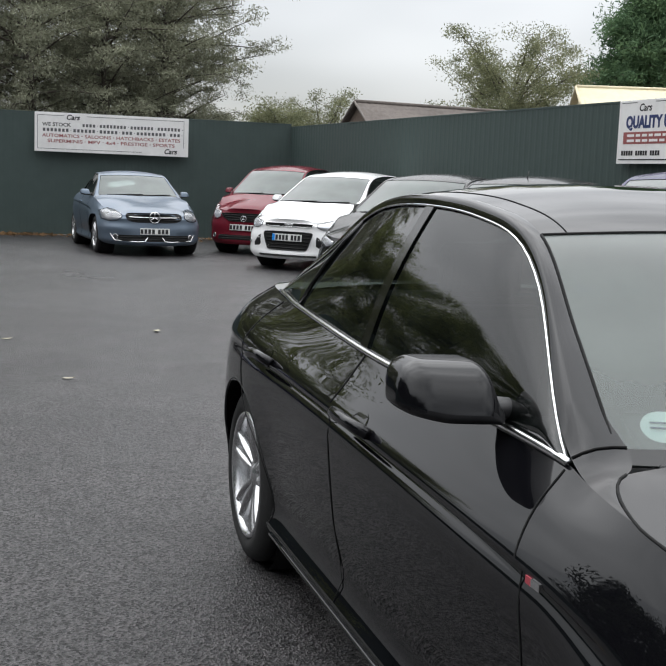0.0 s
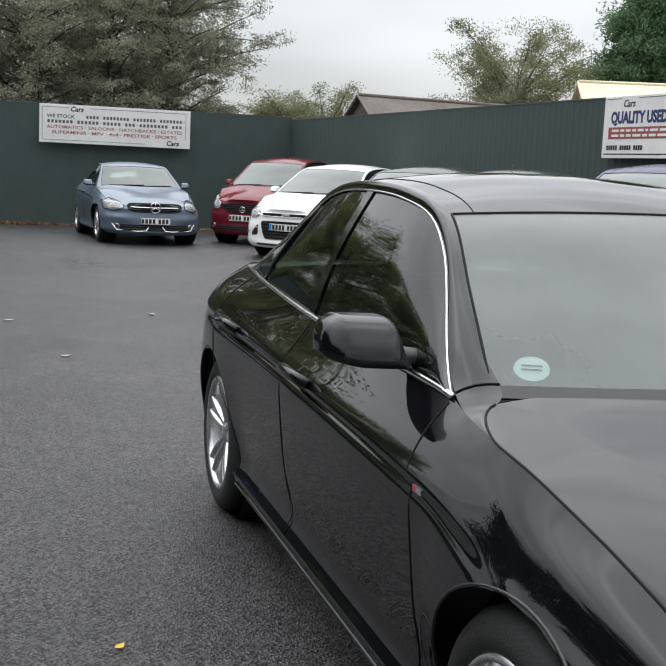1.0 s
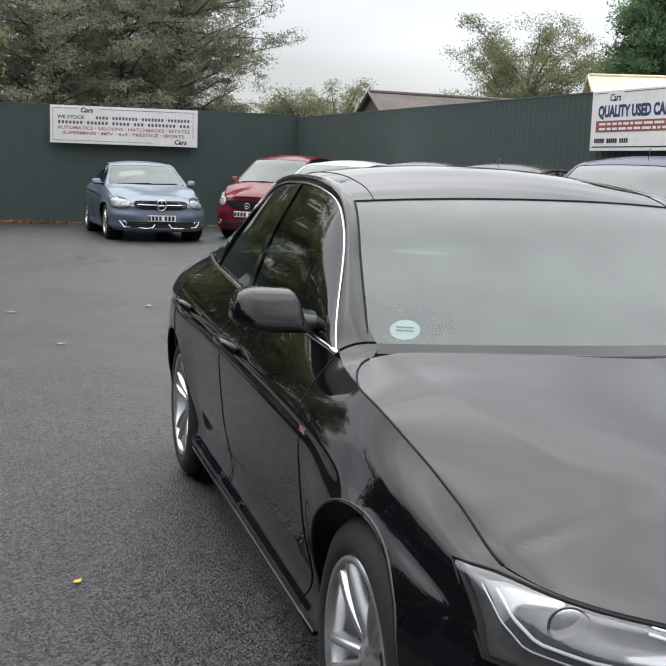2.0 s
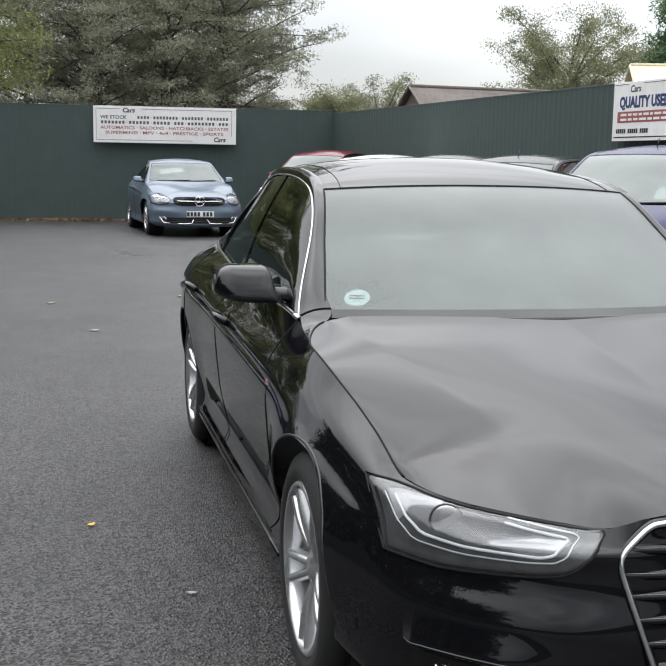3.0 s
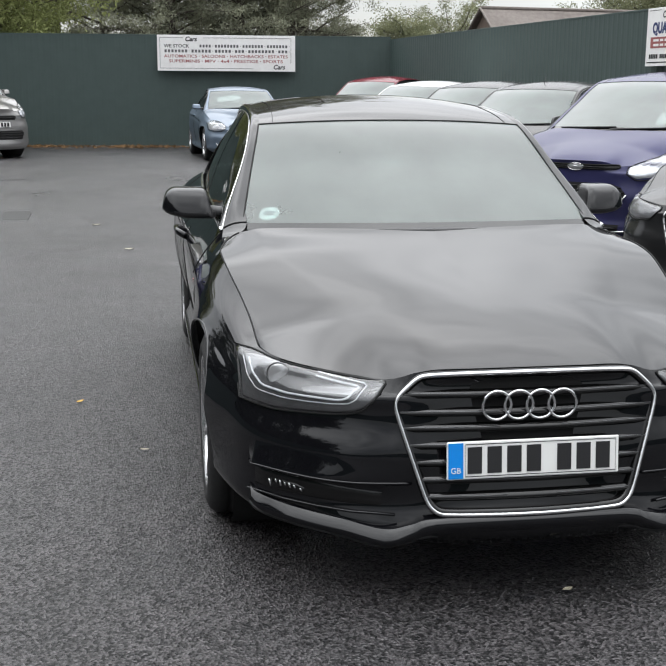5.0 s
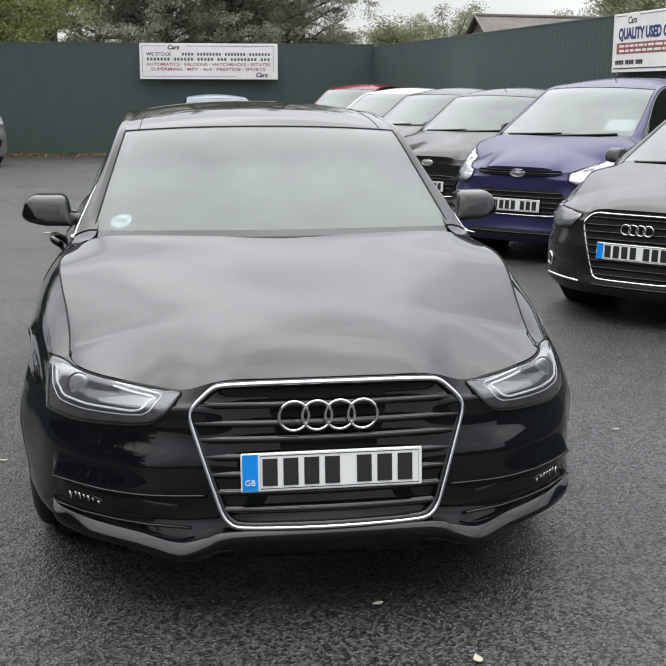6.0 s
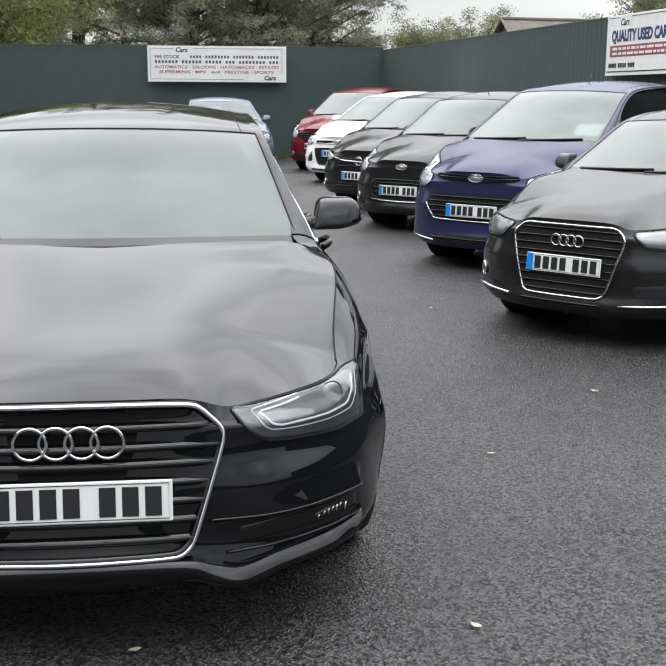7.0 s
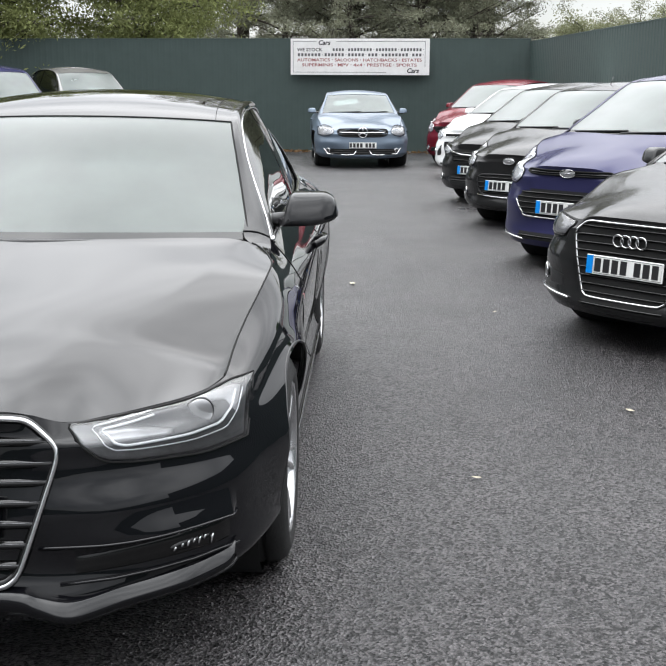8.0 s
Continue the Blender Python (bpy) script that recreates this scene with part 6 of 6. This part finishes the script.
dark = tree("evergreen_tree", "tall dark evergreen tree with feathery branches", (7.3, 58.0, 0, 0, 0, 20), 22.0, 5.2, "evergreen", 11, 84, 46, 0.050, 0.06, False, 0.33, 0.2, 1.7, 10, False, 0.45)
dark2 = tree("evergreen_tree", "tall dark evergreen tree with a dense crown", (0.5, 57.0, 0, 0, 0, 150), 22.0, 5.8, "evergreen", 12, 84, 46, 0.050, 0.04, False, 0.36, 0.2, 1.6, 10, False, 0.45)
copy_thing(dark2, pose(4.0, 61.5, 0, 0, 0, 250))
copy_thing(dark, pose(-5.5, 60.0, 0, 0, 0, 100))
shrub = tree("evergreen_shrub", "dense dark evergreen shrub under the tall trees", (3.6, 53.0, 0, 0, 0, 0), 10.5, 4.0, "evergreen", 41, 50, 40, 0.052, 0.05, False, 0.36, 0.1, 1.4, 8, False, 0.5)
copy_thing(shrub, pose(-2.8, 54.0, 0, 0, 0, 110))
copy_thing(shrub, pose(-8.6, 55.0, 0, 0, 0, 230))
copy_thing(shrub, pose(0.2, 52.0, 0, 0, 0, 300))
copy_thing(shrub, pose(6.4, 54.5, 0, 0, 0, 60))
gold = tree("yellowing_tree", "broad yellow-green tree hanging over the fence", (-4.9, 28.6, 0, 0, 0, 0), 8.5, 2.8, "yellow_green", 21, 60, 50, 0.046, 0.10, False, 0.38, 0.3, 1.2, 9)
copy_thing(gold, pose(-8.4, 27.5, 0, 0, 0, 130))
copy_thing(gold, pose(-12.4, 27.8, 0, 0, 0, 215))
# an unseen row known from reflections, lengthened to keep bumper reflections dark and even
far = tree("hedge_tree", "bushy green tree out of view along the edge of the yard", (-19.0, 18.0, 0, 0, 0, 40), 10.5, 4.2, "hedge", 22, 56, 18, 0.14, 0.05, False, 0.6, 0.2, 1.2, 7)
for x, y, turn in ((-20.0, 12.5, 310), (-18.5, 7.0, 280), (-19.5, 1.5, 200), (-19.0, -4.0, 10), (-18.8, -9.5, 70), (-19.5, -15.0, 120)):
    copy_thing(far, pose(x, y, 0, 0, 0, turn))
tree("sparse_tree", "thin sparse grey-green tree behind the fence", (15.4, 58.0, 0), 7.2, 2.9, "grey_green", 36, 30, 36, 0.05, 0.25, False, 0.32, 0, 1.1, 8, True)
tree("round_bush_tree", "low rounded grey-green tree behind the fence", (10.6, 48.0, 0), 4.5, 1.7, "grey_green", 32, 30, 60, 0.05, 0.2, False, 0.36, 0, 1.1, 7)
tree("broadleaf_tree", "leafy deciduous tree with gaps in its crown", (25.3, 55.4, 0), 11.3, 5.0, "grey_green", 35, 44, 64, 0.06, 0.2, False, 0.40, 0, 1.1, 9, True)
tree("conifer_tree", "dense dark green conifer", (34.5, 57.0, 0), 15.5, 6.4, "pine", 34, 110, 40, 0.085, 0.05, True, 0.50, 0.4, 1.6, 9)


def house(name, label, at, length, depth, eaves, ridge, wall, roof, verge):
    root = thing(name, label, "house", "houses beyond the fence", "", at)
    bm = bmesh.new()
    v = [bm.verts.new(p) for p in ((0, 0, 0), (length, 0, 0), (length, depth, 0), (0, depth, 0), (0, 0, eaves), (length, 0, eaves), (length, depth, eaves), (0, depth, eaves), (0, depth / 2, ridge - 0.1), (length, depth / 2, ridge - 0.1))]
    for f in ((0, 1, 5, 4), (2, 3, 7, 6), (3, 0, 4, 8, 7), (1, 2, 6, 9, 5)):
        bm.faces.new([v[i] for i in f])
    part("wall", bm, M[wall], root)
    slope = math.atan2(ridge - eaves, depth / 2)
    run = math.hypot(ridge - eaves, depth / 2) + 0.3
    for side in (0, 1):
        rf = piece("roof", None, root)
        rf.matrix_basis = (pose(0, depth / 2, ridge, 0, 0, 0) if side else pose(length, depth / 2, ridge, 0, 0, 180)) @ Matrix.Rotation(-slope, 4, "X")
        part("roof_deck", box(-0.25, length + 0.25, 0, run, -0.12, -0.05), M[roof], rf)
        rows = 12
        for r in range(rows):
            y0 = run * r / rows
            t = part("tile_course", box(-0.25, length + 0.25, y0, y0 + run / rows + 0.03, -0.05, -0.025), M[roof], rf)
            t.rotation_euler = (radians(-1.2), 0, 0)
    shell("ridge_tiles", *tube([(-0.25, depth / 2, ridge - 0.02), (length + 0.25, depth / 2, ridge - 0.02)], 0.09, 8), M[verge], root)
    for x in (-0.27, length + 0.27):
        for y in (0, depth):
            shell("verge", *tube([(x, depth / 2, ridge - 0.03), (x, y, eaves - 0.03)], 0.06, 6), M[verge], root)
    return root


house("low_house", "low house with a weathered tiled roof beyond the fence", pose(15.25, 46.8, 0, 0, 0, 6), 15.0, 6.5, 2.9, 5.12, "brick", "tile", "tile")
house("cream_house", "cream rendered house with a pale gable beyond the fence", pose(25.65, 48.1, 0, 0, 0, -20), 9.0, 4.0, 5.35, 6.5, "cream", "cream", "cream")

# ---- fallen leaves, tar patch ----
rs = np.random.RandomState(9)
n = 2600
x = rs.uniform(-15, 4.6, n)
d = np.abs(rs.normal(0, 0.35, n))
keep = rs.uniform(0, 1, n) < np.clip(0.25 + 0.9 * np.sin(x * 1.3) ** 2 * (x < 1), 0.12, 1)
line_y = 24.95 + (x - 4.95) * (26.75 - 24.95) / (-16.0 - 4.95)
pts = np.stack([x, line_y - 0.06 - d, 0.012 + rs.uniform(0, 0.02, n)], 1)[keep]
quad, fcs = leaf_cloud(rs, pts, np.full(len(pts), 0.02), 2, 0.068)
quad[:, 2] = np.maximum(quad[:, 2] * 0.6, 0.004)
tagged(new("leaf_litter", mesh_from("leaf_litter", quad, [tuple(int(i) for i in f) for f in fcs], M["litter"])), "brown fallen leaves gathered along the foot of the fence", "leaves", "", "stuff")


def fallen_leaf(x, y, size, turn, mat, label):
    """One curled leaf lying on the asphalt."""
    prof = [(-1, 0.0), (-0.6, 0.42), (-0.1, 0.55), (0.45, 0.36), (1, 0.0)]
    verts = []
    for a, w in prof:
        for e in (-1, 0, 1):
            verts.append(Vector((a * size, e * w * size, 0.004 + 0.25 * size * (e * e * 0.5 + a * a * 0.4))))
    ob = new("fallen_leaf", mesh_from("fallen_leaf", verts, grid_faces(5, 3), M[mat]))
    ob.matrix_world = pose(x, y, 0.002, 0, 0, turn)
    return tagged(ob, label, "leaf", "single leaves on the asphalt")


for i, (x, y, size, mat) in enumerate(((-1.26, 7.55, 0.045, "pale_leaf"), (-1.43, 2.385, 0.024, "gold_leaf"), (0.348, -0.312, 0.024, "pale_leaf"), (1.11, 0.10, 0.022, "pale_leaf"), (1.565, 1.655, 0.020, "pale_leaf"), (0.146, 0.058, 0.02, "pale_leaf"), (2.0, 4.99, 0.022, "pale_leaf"), (1.03, 6.05, 0.045, "pale_leaf"), (2.37, 2.617, 0.026, "pale_leaf"), (-1.124, 1.603, 0.02, "pale_leaf"), (-1.63, 9.45, 0.05, "pale_leaf"), (-0.3, 9.9, 0.06, "pale_leaf"))):
    fallen_leaf(x, y, size, 37 * i + 15, mat, "small golden fallen leaf on wet asphalt" if mat == "gold_leaf" else "small pale fallen leaf on wet asphalt")


def tar_patch(x, y, w, l, turn):
    n = 20
    verts = [Vector((w * 0.5 * math.copysign(abs(math.cos(t)) ** 0.45, math.cos(t)) * (1 + 0.06 * math.sin(5 * t)), l * 0.5 * math.copysign(abs(math.sin(t)) ** 0.45, math.sin(t)) * (1 + 0.05 * math.cos(7 * t)), 0.005)) for t in [2 * math.pi * i / n for i in range(n)]]
    low = [Vector((v.x * 1.02, v.y * 1.02, -0.002)) for v in verts]
    faces = [tuple(range(n))] + [(n + i, n + (i + 1) % n, (i + 1) % n, i) for i in range(n)]
    ob = new("tar_patch", mesh_from("tar_patch", verts + low, faces, M["plastic"], False))
    ob.matrix_world = pose(x, y, 0, 0, 0, turn)
    return tagged(ob, "dark tar repair patch in the asphalt", "patch", "tar patches")


tar_patch(-2.58, 10.45, 0.32, 0.95, 4)
tar_patch(-3.0, 10.35, 0.36, 0.75, 0)
tar_patch(-3.3, 15.6, 0.7, 0.18, 8)
